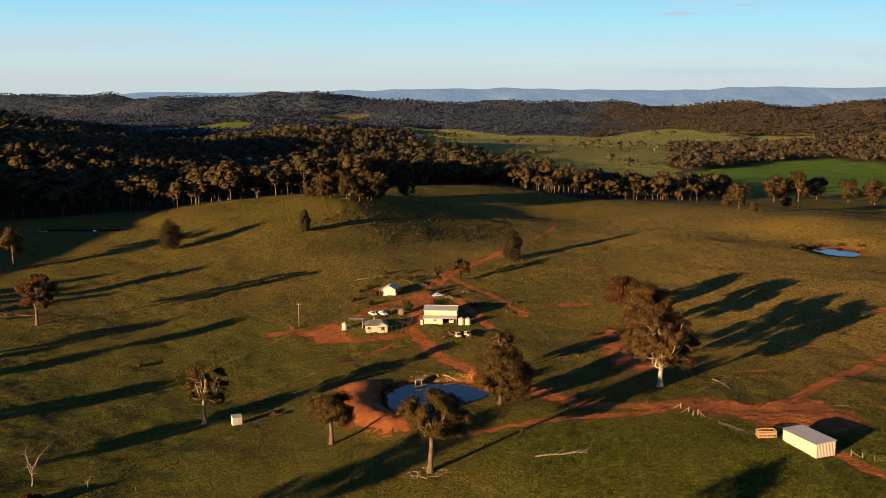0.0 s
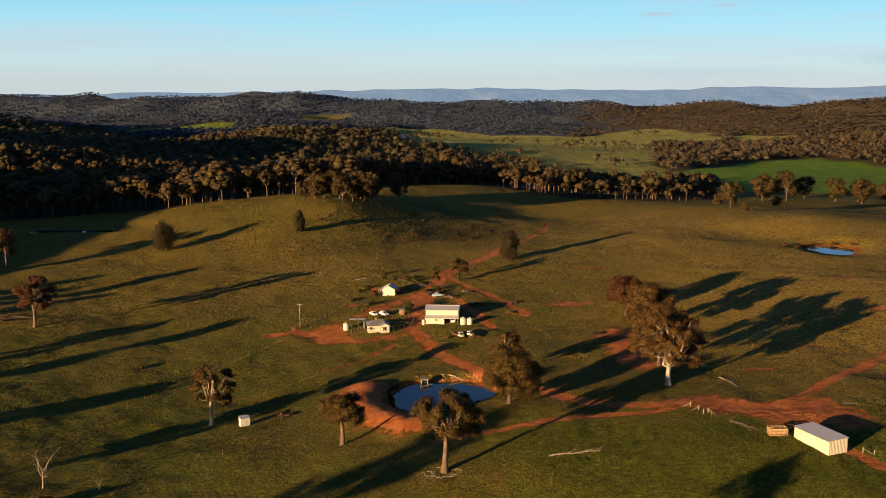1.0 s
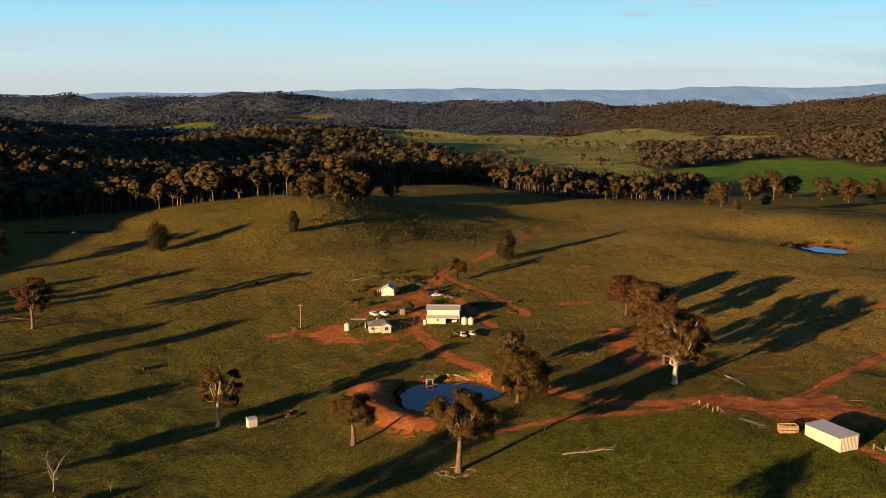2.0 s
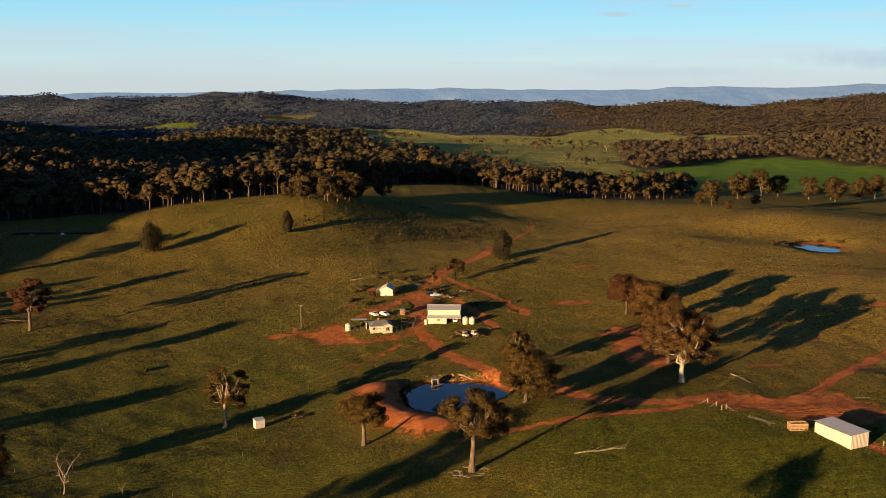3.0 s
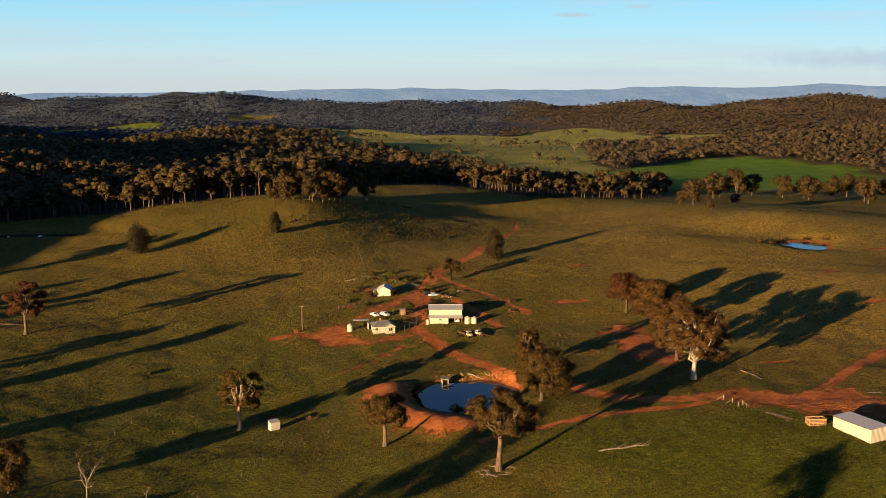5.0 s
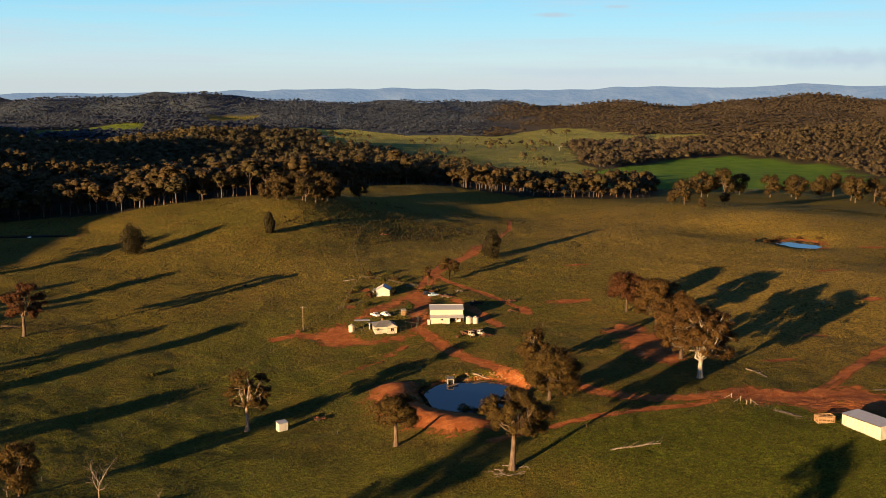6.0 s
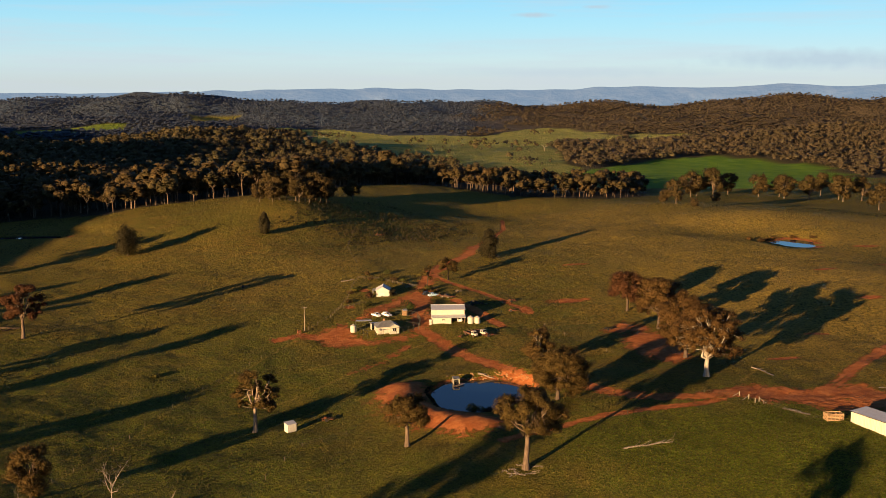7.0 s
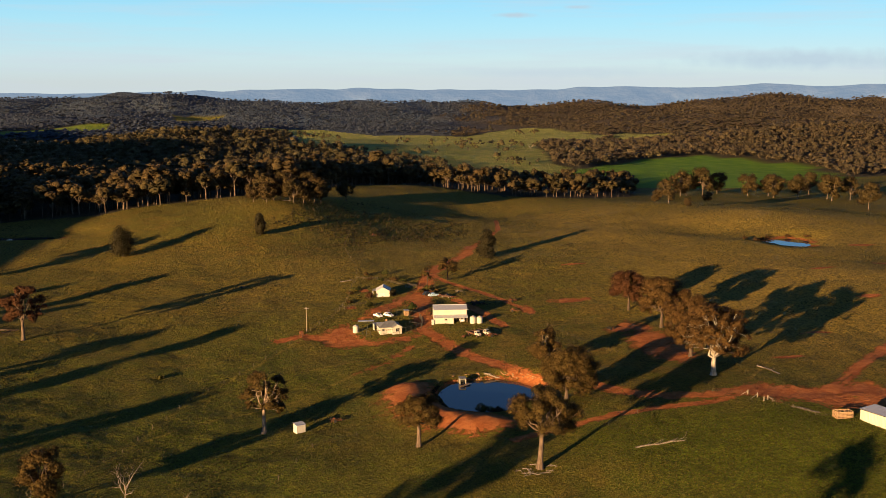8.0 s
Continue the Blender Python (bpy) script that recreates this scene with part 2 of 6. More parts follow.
STONE = plain_material("clay_stone", (0.42, 0.25, 0.12), 0.9, 0, 0.5, 1.2)

# ---- lie of the land ----
NEAR = [(-60, 640, 11.0, 110), (-62, 636, 5.0, 44), (18, 688, -2.6, 38), (62, 716, -4.2, 45), (-78, 600, 2.0, 40), (20, 780, 17.0, 120), (-150, 700, 8.0, 110), (185, 610, 8.7, 110), (80, 520, 5.1, 90), (-80, 560, 1.7, 80),
        (150, 440, 4.6, 100), (60, 640, -3.3, 80), (-10, 440, 3.3, 80), (80, 250, 9.7, 90), (-80, 300, -5.4, 110), (-160, 420, -1.7, 120),
        ]
# the five at x -500 to -530: unseen ridge, raised to shade the hollow
SLOPES = [(175, 375, 7.5, 62), (175, 700, 4.5, 70), (280, 520, 11.7, 130), (120, 330, 1.2, 90), (0, 200, -10.2, 100), (-140, 580, -0.6, 80), (100, 720, -7.3, 80), (250, 720, 1.8, 110), (168, 532, -3.5, 26), (205, 560, 2.5, 40),
        (-10, 245, 7.3, 60), (-50, 390, 0.6, 70), (-15, 600, -3.9, 60),
        (-500, 150, 25, 115), (-500, 290, 24, 110), (-500, 400, 31, 115), (-505, 510, 42, 112), (-530, 630, 46, 115)]
# the hills at (-1500, 1420) and (-950, 820) are unseen, added to cast shade
FAR = [(-500, 1250, 26, 350), (-440, 1760, -20, 230), (-600, 2650, 12, 260), (-560, 2780, 16, 240), (-1500, 1420, 140, 260), (-230, 1690, 31, 220), (-170, 1190, -16, 230), (80, 1200, -1.0, 250), (450, 1450, 6.0, 350), (-250, 1000, -4.4, 220),
       (400, 950, -4.1, 200), (900, 1700, 17.5, 350), (100, 1950, 17.3, 300), (-1100, 1500, 35, 500), (600, 1300, -9.0, 250), (-950, 820, 122, 270), (-985, 1980, 60, 300)]
# rows of hills beyond the valley: distance, first x, spacing, breadth, heights
for y, x0, step, r, tops in ((4080, -2000, 330, 300, (50.0, 76.0, 44.0, 60.0, 56.0, 56.0, 38.0, 49.0, 30.1, 24.0, 44.1, 42.8, 58.9, 54.0, 50.0)),
                             (3350, -1600, 480, 400, (0.3, 12.1, 18.4, -1.2, 8.0, 7.4, 19.1, 10.6, 10.0)),
                             (2700, -1300, 480, 400, (0.4, 12.2, 14.3, 2.2, 2.9, 23.3, 19.0, 14.0)),
                             (2000, -1000, 420, 360, (0.7, 6.9, 1.5, -16.0, -10.8, 9.6, 9.0))):
    FAR += [(x0 + step * k, y, h, r) for k, h in enumerate(tops)]
POND = (-2.5, 305.5, 4.6)          # middle of the near dam and its water level
POND_2 = (190.0, 493.0, 18.8)      # the small dam on the slope
POND_3 = (-218.0, 617.0, 11.3)     # the long reservoir below the wood


def lattice(i, j, seed):
    v = np.sin(i * 127.1 + j * 311.7 + seed * 74.7) * 43758.5453
    return v - np.floor(v)


def vnoise(x, y, size, seed=0):
    """Smooth value noise in -1..1 with features of that size."""
    x, y = np.asarray(x, float) / size, np.asarray(y, float) / size
    i, j = np.floor(x), np.floor(y)
    u, v = x - i, y - j
    u, v = u * u * (3 - 2 * u), v * v * (3 - 2 * v)
    a = lattice(i, j, seed) * (1 - u) + lattice(i + 1, j, seed) * u
    b = lattice(i, j + 1, seed) * (1 - u) + lattice(i + 1, j + 1, seed) * u
    return (a * (1 - v) + b * v) * 2 - 1


def ramp(v, a, b):
    v = np.clip((v - a) / (b - a), 0, 1)
    return v * v * (3 - 2 * v)


def segments(x, y, path):
    """Distance of the places to a line of points."""
    best = np.full(np.shape(x), 1e9)
    for (ax, ay), (bx, by) in zip(path, path[1:]):
        dx, dy = bx - ax, by - ay
        s = np.clip(((x - ax) * dx + (y - ay) * dy) / (dx * dx + dy * dy), 0, 1)
        best = np.minimum(best, np.hypot(x - ax - s * dx, y - ay - s * dy))
    return best


def pond_shape(x, y):
    """Below 1 inside the near dam's water."""
    dx, dy = x - POND[0], y - POND[1]
    a = np.arctan2(dy, dx)
    r = 14.6 + 1.4 * np.cos(2 * a - 1.0) + 0.9 * np.sin(3 * a + 0.6) + 0.35 * np.sin(7 * a)
    return np.hypot(dx, dy * 0.79) / r


def pond2_shape(x, y):
    dx, dy = x - POND_2[0], y - POND_2[1]
    a = np.arctan2(dy, dx)
    return np.hypot(dx * 1.22, dy * 0.97) / (11.5 + 1.0 * np.sin(3 * a) + 0.5 * np.sin(5 * a + 1))


def pond3_shape(x, y):
    dx, dy = x - POND_3[0] + 0.1 * (y - POND_3[1]), y - POND_3[1]
    return ((np.abs(dx) / 24) ** 4 + (np.abs(dy) / 7.0) ** 4) ** 0.25


DAM_WALL = [(-26, 314), (-27.5, 302), (-25.5, 290), (-20.5, 279.5), (-14.5, 272), (-10.5, 267.5)]


def height(x, y):
    """The ground's height."""
    x, y = np.asarray(x, float), np.asarray(y, float)
    z = 8 - 28 / (1 + np.exp(-(y - 1150) / 180)) - 30 * ramp(y, 1700, 2900)
    for cx, cy, h, r in NEAR + SLOPES + FAR:
        z = z + h * np.exp(-((x - cx) ** 2 + (y - cy) ** 2) / r ** 2)
    d = np.hypot(x + 30, y)
    z = z + ramp(d, 900, 2000) * (5 + 10 * ramp(np.abs(x - 0.17 * y), 250, 700)) * (vnoise(x, y, 330, 3) + 0.5 * vnoise(x, y, 130, 4))
    z = z + ramp(d, 2900, 3500) * (9 * vnoise(x, y, 520, 5) + 22 * (0.33 - np.abs(vnoise(x, y, 290, 15))) + 11 * vnoise(x, y, 170, 16) + 4 * vnoise(x, y, 90, 17))
    # fine unevenness of the paddocks
    z = z + 0.5 * vnoise(x, y, 31, 7) + 0.30 * vnoise(x, y, 14, 8) + 0.17 * vnoise(x, y, 6, 9) + (0.10 * vnoise(x, y, 2.9, 10) + 0.055 * vnoise(x, y, 1.9, 11)) * (d < 700)
    # the near dam: a wall thrown up round its lower side, a bowl with a cut bank behind
    p = pond_shape(x, y)
    wall = segments(x, y, DAM_WALL)
    z = z + 2.5 * np.exp(-(wall / 7.2) ** 2)
    bowl = POND[2] - 1.2 + 1.2 * ramp(p, 0.6, 1.0) + 1.5 * ramp(p, 1.0, 1.25)
    z = z + (bowl - z) * (1 - ramp(p, 1.02, 1.42))
    p = pond2_shape(x, y)
    rim = POND_2[2] - 1 + 0.95 * ramp(p, 0.6, 1.0) + 0.3 * ramp(p, 1, 1.3)
    z = z + (rim - z) * (1 - ramp(p, 1.1, 2.6))
    p = pond3_shape(x, y)
    bank = POND_3[2] - 1 + 0.95 * ramp(p, 0.7, 1.0) + 1.1 * ramp(p, 1.0, 1.35)
    z = z + (bank - z) * (1 - ramp(p, 1.25, 2.6))
    return z

# ---- building helpers ----


def mesh_of(name, verts, faces, material=None, smooth=False, normals=None):
    me = bpy.data.meshes.new(name)
    verts, faces = np.asarray(verts, np.float32).reshape(-1, 3), np.asarray(faces, np.int32)
    k = faces.shape[1]
    me.vertices.add(len(verts))
    me.vertices.foreach_set("co", verts.ravel())
    me.loops.add(faces.size)
    me.loops.foreach_set("vertex_index", faces.ravel())
    me.polygons.add(len(faces))
    me.polygons.foreach_set("loop_start", np.arange(0, faces.size, k, dtype=np.int32))
    if smooth or normals is not None:
        me.polygons.foreach_set("use_smooth", np.ones(len(faces), bool))
    me.update(calc_edges=True)
    if normals is not None:
        me.normals_split_custom_set_from_vertices(np.asarray(normals, np.float32))
    if material:
        me.materials.append(material)
    return me


def attribute(me, name, values):
    me.attributes.new(name, "FLOAT", "POINT").data.foreach_set("value", np.asarray(values, np.float32).ravel())


def part(name, bm, material, parent=None, label="", smooth=False):
    """One mesh object out of a bmesh or a mesh, under a thing or a part."""
    if isinstance(bm, bmesh.types.BMesh):
        me = bpy.data.meshes.new(name)
        bm.to_mesh(me)
        bm.free()
        me.materials.append(material)
        if smooth:
            for p in me.polygons:
                p.use_smooth = True
    else:
        me = bm
    ob = new(name, me)
    ob.parent = parent
    return tagged(ob, label)


def thing(name, m, label, category, group=""):
    ob = new(name)
    ob.empty_display_size = 0.5
    ob.matrix_world = m
    return tagged(ob, label, category, group)


def ground_z(x, y):
    return float(height(x, y))


def at_ground(x, y, turn=0, sink=0.0):
    return pose(x, y, ground_z(x, y) - sink, 0, 0, turn)


def box(x0, y0, z0, x1, y1, z1, bevel=0.0, bm=None):
    bm = bm or bmesh.new()
    m = Matrix.LocRotScale(((x0 + x1) / 2, (y0 + y1) / 2, (z0 + z1) / 2), None, (x1 - x0, y1 - y0, z1 - z0))
    made = bmesh.ops.create_cube(bm, size=1, matrix=m)
    if bevel:
        es = {e for v in made["verts"] for e in v.link_edges}
        bmesh.ops.bevel(bm, geom=list(es), offset=bevel, segments=2, affect="EDGES")
    return bm


def rod(a, b, r, bm=None, sides=8, r2=None):
    bm = bm or bmesh.new()
    a, b = Vector(a), Vector(b)
    d = b - a
    m = Matrix.Translation((a + b) / 2) @ d.to_track_quat("Z", "Y").to_matrix().to_4x4()
    bmesh.ops.create_cone(bm, cap_ends=True, segments=sides, radius1=r, radius2=r if r2 is None else r2, depth=d.length, matrix=m)
    return bm


def corrugated(p0, u, v, w, h, pitch=0.25, depth=0.03, thick=0.02, tops=None):
    """A ribbed sheet from p0, w metres along u (ribs side by side) and h along v; tops: the height at both ends of u, for a sloped top."""
    bm = bmesh.new()
    p0, u, v = Vector(p0), Vector(u).normalized(), Vector(v).normalized()
    nrm = u.cross(v)
    n = max(2, int(w / pitch))
    lines = []
    for side in (0, 1):
        row = []
        for i in range(n * 2 + 1):
            s = i / (n * 2)
            hh = h if tops is None else tops[0] + (tops[1] - tops[0]) * s
            off = nrm * ((depth if i % 2 else 0.0) - (thick if side else 0.0))
            row.append((bm.verts.new(p0 + u * (w * s) + off), bm.verts.new(p0 + u * (w * s) + v * hh + off)))
        lines.append(row)
    f, b = lines
    for i in range(n * 2):
        bm.faces.new((f[i][0], f[i + 1][0], f[i + 1][1], f[i][1]))
        bm.faces.new((b[i + 1][0], b[i][0], b[i][1], b[i + 1][1]))
        bm.faces.new((f[i][1], f[i + 1][1], b[i + 1][1], b[i][1]))
    bm.faces.new((f[0][0], f[0][1], b[0][1], b[0][0]))
    bm.faces.new((f[-1][1], f[-1][0], b[-1][0], b[-1][1]))
    return bm


# ---- ground ----
TRACKS = [  # points, half width
    ([(72, 660), (62, 604), (46, 558), (33, 528)], 1.5),
    ([(33, 528), (23, 502), (10, 482), (2, 464), (-3, 448), (-7, 424), (-11, 403), (-13, 380)], 3.6),
    ([(-13, 382), (-8, 366), (-2, 347), (6, 332), (12, 321), (20, 301), (27, 292), (33, 282), (39, 275), (51, 270), (60, 268), (69, 268), (75, 262), (82, 256), (94, 253)], 2.9),
]
SIDE_TRACKS = [
    ([(69, 268), (79, 264), (90.2, 267.3), (105.6, 282.7), (115.2, 291.7), (131.7, 307.1), (160, 334)], 2.3),
    ([(-50, 380), (-56, 385), (-66, 381)], 2.6),
    ([(-5, 255), (3.9, 257.5), (13.4, 260.5), (26.1, 263.5), (38.8, 264.8), (49.3, 263.8), (58, 265)], 1.7),
    ([(2, 462), (7, 446), (17, 429), (26, 407), (31, 393)], 1.6),
    ([(6, 416), (8.6, 407), (13, 392), (17.4, 376)], 2.2),
    ([(90, 244), (93, 232), (96, 226), (103, 218)], 2.0),
]
TRAILS = [[(-125, 244), (-106, 282), (-92, 325), (-73.5, 354), (-66, 368), (-56, 384)],
          [(-40, 338), (-60, 318), (-90, 300), (-130, 262)], [(70, 280), (95, 310), (110, 360), (130, 420)], [(-55, 345), (-20, 358), (-10, 366)],
          [(34, 372), (60, 372), (100, 385), (150, 420)], [(52, 404), (80, 390), (120, 380)]]
YARDS = [[(58, 273), (65, 275), (72, 276), (77, 272), (84, 267.5), (91, 268), (97, 272), (101, 270), (104, 262), (108, 254), (104, 246), (87, 246.7), (79.7, 249.7), (76.5, 256.7), (68.9, 258.5), (65, 264), (57.4, 268)],
         [(54.0, 348), (62.4, 353.8), (68.9, 344.9), (69.4, 325.3), (66.7, 309.6), (58.8, 304.7), (54.1, 314.6), (51.8, 330.7)],
         [(57.3, 364), (62.3, 369.1), (66.6, 361.7), (66.4, 349.7), (61.1, 352.7), (57.3, 362)],
         [(-58.5, 383), (-52, 385.5), (-47.9, 389.1), (-42.6, 395.0), (-38.4, 392.0), (-36.9, 382.6), (-34.6, 376.0), (-28.0, 371.7), (-20.8, 374.0), (-13.9, 379.5), (-11.1, 384.8), (-9.6, 378.2), (-14.2, 371.0),
          (-20.1, 367.7), (-28.5, 365.8), (-35.2, 367.7), (-42.1, 366.1), (-48.6, 371.6), (-52.5, 380), (-58.5, 379)],
         [(-37.2, 397.1), (-30.6, 408.4), (-21.1, 421.6), (-13.1, 430.0), (-8.1, 439.2), (-4.6, 448.7), (0.4, 463.6), (5, 458.4), (-0.2, 443.5), (-3.2, 425.2), (-5.6, 417.8), (-4.6, 412.8), (-6.2, 397.8), (-7.5, 385.6), (-11.0, 381.3),
          (-13, 390.3), (-13.1, 401.5), (-15.8, 416.0), (-18.9, 408.3), (-21.9, 403.6), (-28.0, 402.3), (-32.9, 396.8)],
         [(-42, 336), (-35, 341), (-28, 348), (-23, 354), (-16, 366), (-18, 366), (-26, 353), (-31, 346), (-38, 341)]]
BARE = [(50, 404, 10, 4), (92, 300, 6, 2), (165, 412, 7, 2), (155, 361, 6, 3), (115, 325, 6, 1.6), (68.6, 463, 6, 2), (59, 357, 9, 5),
        (86, 259, 9, 4), (31, 395, 3, 6), (100, 250, 7, 6), (-37.2, 417, 2.6, 3.4), (-30.2, 443.8, 2.4, 3.0), (215, 470, 8, 3), (200, 420, 9, 3)]


def ground_masks(x, y):
    d = np.zeros(x.shape)
    for path, half in TRACKS + SIDE_TRACKS:
        s = segments(x, y, path)
        d = np.maximum(d, 1.12 - 0.60 * s / half - 0.42 * np.exp(-(s / (0.16 * half)) ** 2))
    for poly in YARDS:
        s = segments(x, y, poly + poly[:1])
        d = np.maximum(d, 0.52 + np.where(inside(x, y, poly), 0.11, -0.2) * np.minimum(s / 1.6, 3.0))
    for cx, cy, rx, ry in BARE:
        d = np.maximum(d, 0.92 - 0.48 * (((x - cx) / rx) ** 2 + ((y - cy) / ry) ** 2))
    d = np.maximum(d, 1.15 - 0.62 * segments(x, y, DAM_WALL) / 8.0)
    d = np.maximum(d, 0.75 - 6.0 * np.abs(pond_shape(x, y) - 1.05))
    d = np.maximum(d, 0.85 - 1.5 * np.abs(pond2_shape(x, y) - 1.22))
    d = np.maximum(d, 0.70 - 2.4 * np.abs(pond3_shape(x, y) - 1.3) * (y < POND_3[1] + 4) - 2.0 * (y >= POND_3[1] + 4))
    far = np.hypot(x, y)
    lush = 0.85 * ramp(x + 0.5 * (y - 245) + 7 * vnoise(x, y, 14, 22), -12, 30) * ramp(-(y - 266 + 5 * vnoise(x, y, 11, 23)), 0, 16) * (y > 100)
    lush = np.maximum(lush, 0.62 * ramp(-x, 0, 75) * ramp(-y, -460, -290) * (0.75 + 0.25 * vnoise(x, y, 26, 25)))
    dry = 0.55 * ramp(y - 0.5 * np.maximum(x, 0), 340, 500) * ramp(-y, -900, -700) * (0.6 + 0.4 * vnoise(x, y, 60, 21))
    # right-hand slope: golden grass, its colour also raised for the sun it faces
    dry = np.maximum(dry, 0.95 * ramp(x, 15, 110) * ramp(y + 0.9 * np.maximum(x - 60, 0), 270, 380) * ramp(-y, -760, -640) * (0.8 + 0.2 * vnoise(x, y, 40, 24)))
    for path in TRAILS:
        dry = np.maximum(dry, (0.9 - 0.8 * segments(x, y, path)) * (y < 700))
    wood = ramp(far, 600, 700) * (1 - open_land(x, y))
    return np.clip(d, 0, 1.2), np.clip(lush, 0, 1), np.clip(dry, 0, 1), np.clip(wood, 0, 1)


def inside(x, y, poly):
    hit = np.zeros(np.shape(x), bool)
    for (ax, ay), (bx, by) in zip(poly, poly[1:] + poly[:1]):
        cross = ((ay > y) != (by > y)) & (x < (bx - ax) * (y - ay) / (by - ay + 1e-9) + ax)
        hit ^= cross
    return hit


GREEN = [(258, 1212), (314, 1270), (381, 1362), (462, 1455), (516, 1483), (566, 1497), (593, 1438), (615, 1374), (627, 1316), (616, 1251), (590, 1152), (540, 1050),
         (492, 985), (379, 960), (265, 950), (245, 1100)]
PALE = [(-158, 3071), (-28, 3410), (106, 3023), (183, 2820), (328, 2815), (403, 2704), (507, 2878), (590, 2986), (660, 3010), (708, 2940), (734, 2736), (729, 2564),
        (676, 2330), (625, 2280), (529, 2349), (482, 2220), (298, 1375), (292, 1292), (268, 1010), (215, 960), (165, 1000), (160, 1157), (145, 1290), (130, 1428), (94, 1513), (55, 1562), (13, 1591), (-22, 1598), (-58, 1633),
        (-60, 2000), (-33, 2410)]
UPPER = [(732, 2501), (794, 2550), (815, 2298), (808, 2225), (732, 2060), (676, 2287)]
STRIP = [(-640, 2200), (-558, 2340), (-462, 2520), (-484, 2650), (-582, 2650), (-640, 2560), (-700, 2450)]
STRIP_2 = [(-454, 3734), (-376, 3790), (-275, 3800), (-263, 3747), (-332, 3706), (-402, 3456)]
CLEARED = [PALE, UPPER, STRIP, STRIP_2, [(-883, 2960), (-835, 2989), (-803, 2931), (-856, 2864)]]
WOOD_EDGE = [(-2000, 560), (-500, 600), (-299, 672), (-259, 690), (-224, 692), (-180, 672), (-160, 689), (-123, 703), (-86, 712), (-45, 735), (-4, 800), (25, 835),
             (56, 815), (77, 795), (104, 788), (146, 795), (179, 800), (227, 840), (262, 930), (262, 1010)]


def FIELD_GREEN(x, y):
    return np.maximum(inside(x, y, GREEN).astype(float), 0.75 * inside(x, y, STRIP))


def FIELD_PALE(x, y):
    return np.any([inside(x, y, p) for p in CLEARED], axis=0) * (1 - 0.75 * ramp(y, 3150, 3500))


def open_land(x, y):
    """1 where no forest stands."""
    ex, ey = np.array(WOOD_EDGE).T
    front = y < np.interp(x, ex, ey + 0.0)
    right = (x > 262) & (y < 1000 + 0.3 * (x - 262))
    return np.any([front, right, inside(x, y, GREEN)] + [inside(x, y, p) for p in CLEARED], axis=0).astype(float)


def spaced(lo, hi, step, lo_end, hi_end, grow=1.09):
    mid = list(np.arange(lo, hi + step, step))
    s = step
    while mid[-1] < hi_end:
        s = min(s * grow, 40)
        mid.append(mid[-1] + s)
    s, low = step, [lo]
    while low[-1] > lo_end:
        s = min(s * grow, 200)
        low.append(low[-1] - s)
    return np.array(low[:0:-1] + mid)


gx, gy = spaced(-150, 150, 0.9, -4300, 4300, 1.075), spaced(190, 480, 0.9, -2500, 4960, 1.03)
X, Y = np.meshgrid(gx, gy)
Z = height(X, Y)
nx, ny = len(gx), len(gy)
idx = np.arange(nx * ny).reshape(ny, nx)
quads = np.stack([idx[:-1, :-1], idx[:-1, 1:], idx[1:, 1:], idx[1:, :-1]], -1).reshape(-1, 4)
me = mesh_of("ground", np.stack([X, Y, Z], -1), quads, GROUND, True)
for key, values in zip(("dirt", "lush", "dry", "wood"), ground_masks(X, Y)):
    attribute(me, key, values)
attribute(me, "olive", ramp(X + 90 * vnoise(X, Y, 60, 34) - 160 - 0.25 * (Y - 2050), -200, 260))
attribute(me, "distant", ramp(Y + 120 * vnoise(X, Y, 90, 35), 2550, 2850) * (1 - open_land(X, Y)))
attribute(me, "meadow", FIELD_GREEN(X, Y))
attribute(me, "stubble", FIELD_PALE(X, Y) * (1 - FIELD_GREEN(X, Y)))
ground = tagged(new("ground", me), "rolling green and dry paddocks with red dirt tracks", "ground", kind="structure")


def pond(name, shape, centre, reach, label):
    n, rings = 96, 10
    ang = np.linspace(0, 2 * np.pi, n, endpoint=False)
    vs, fs = [(centre[0], centre[1], centre[2])], []
    for a in ang:
        r = reach
        for k in range(40):
            if shape(np.array(centre[0] + r * math.cos(a)), np.array(centre[1] + r * math.sin(a))) < 1.10:
                break
            r *= 0.96
        vs.append((centre[0] + r * math.cos(a), centre[1] + r * math.sin(a), centre[2]))
    fs = [(0, 1 + i, 1 + (i + 1) % n) for i in range(n)]
    return tagged(new(name, mesh_of(name, vs, fs, WATER)), label, "water", kind="structure")


pond("dam_water", pond_shape, POND, 30, "still dark blue water of the farm dam")
pond("dam_water", pond2_shape, POND_2, 30, "small dam reflecting the pale sky")


pond("reservoir_water", pond3_shape, POND_3, 40, "long dark reservoir in the shaded hollow")


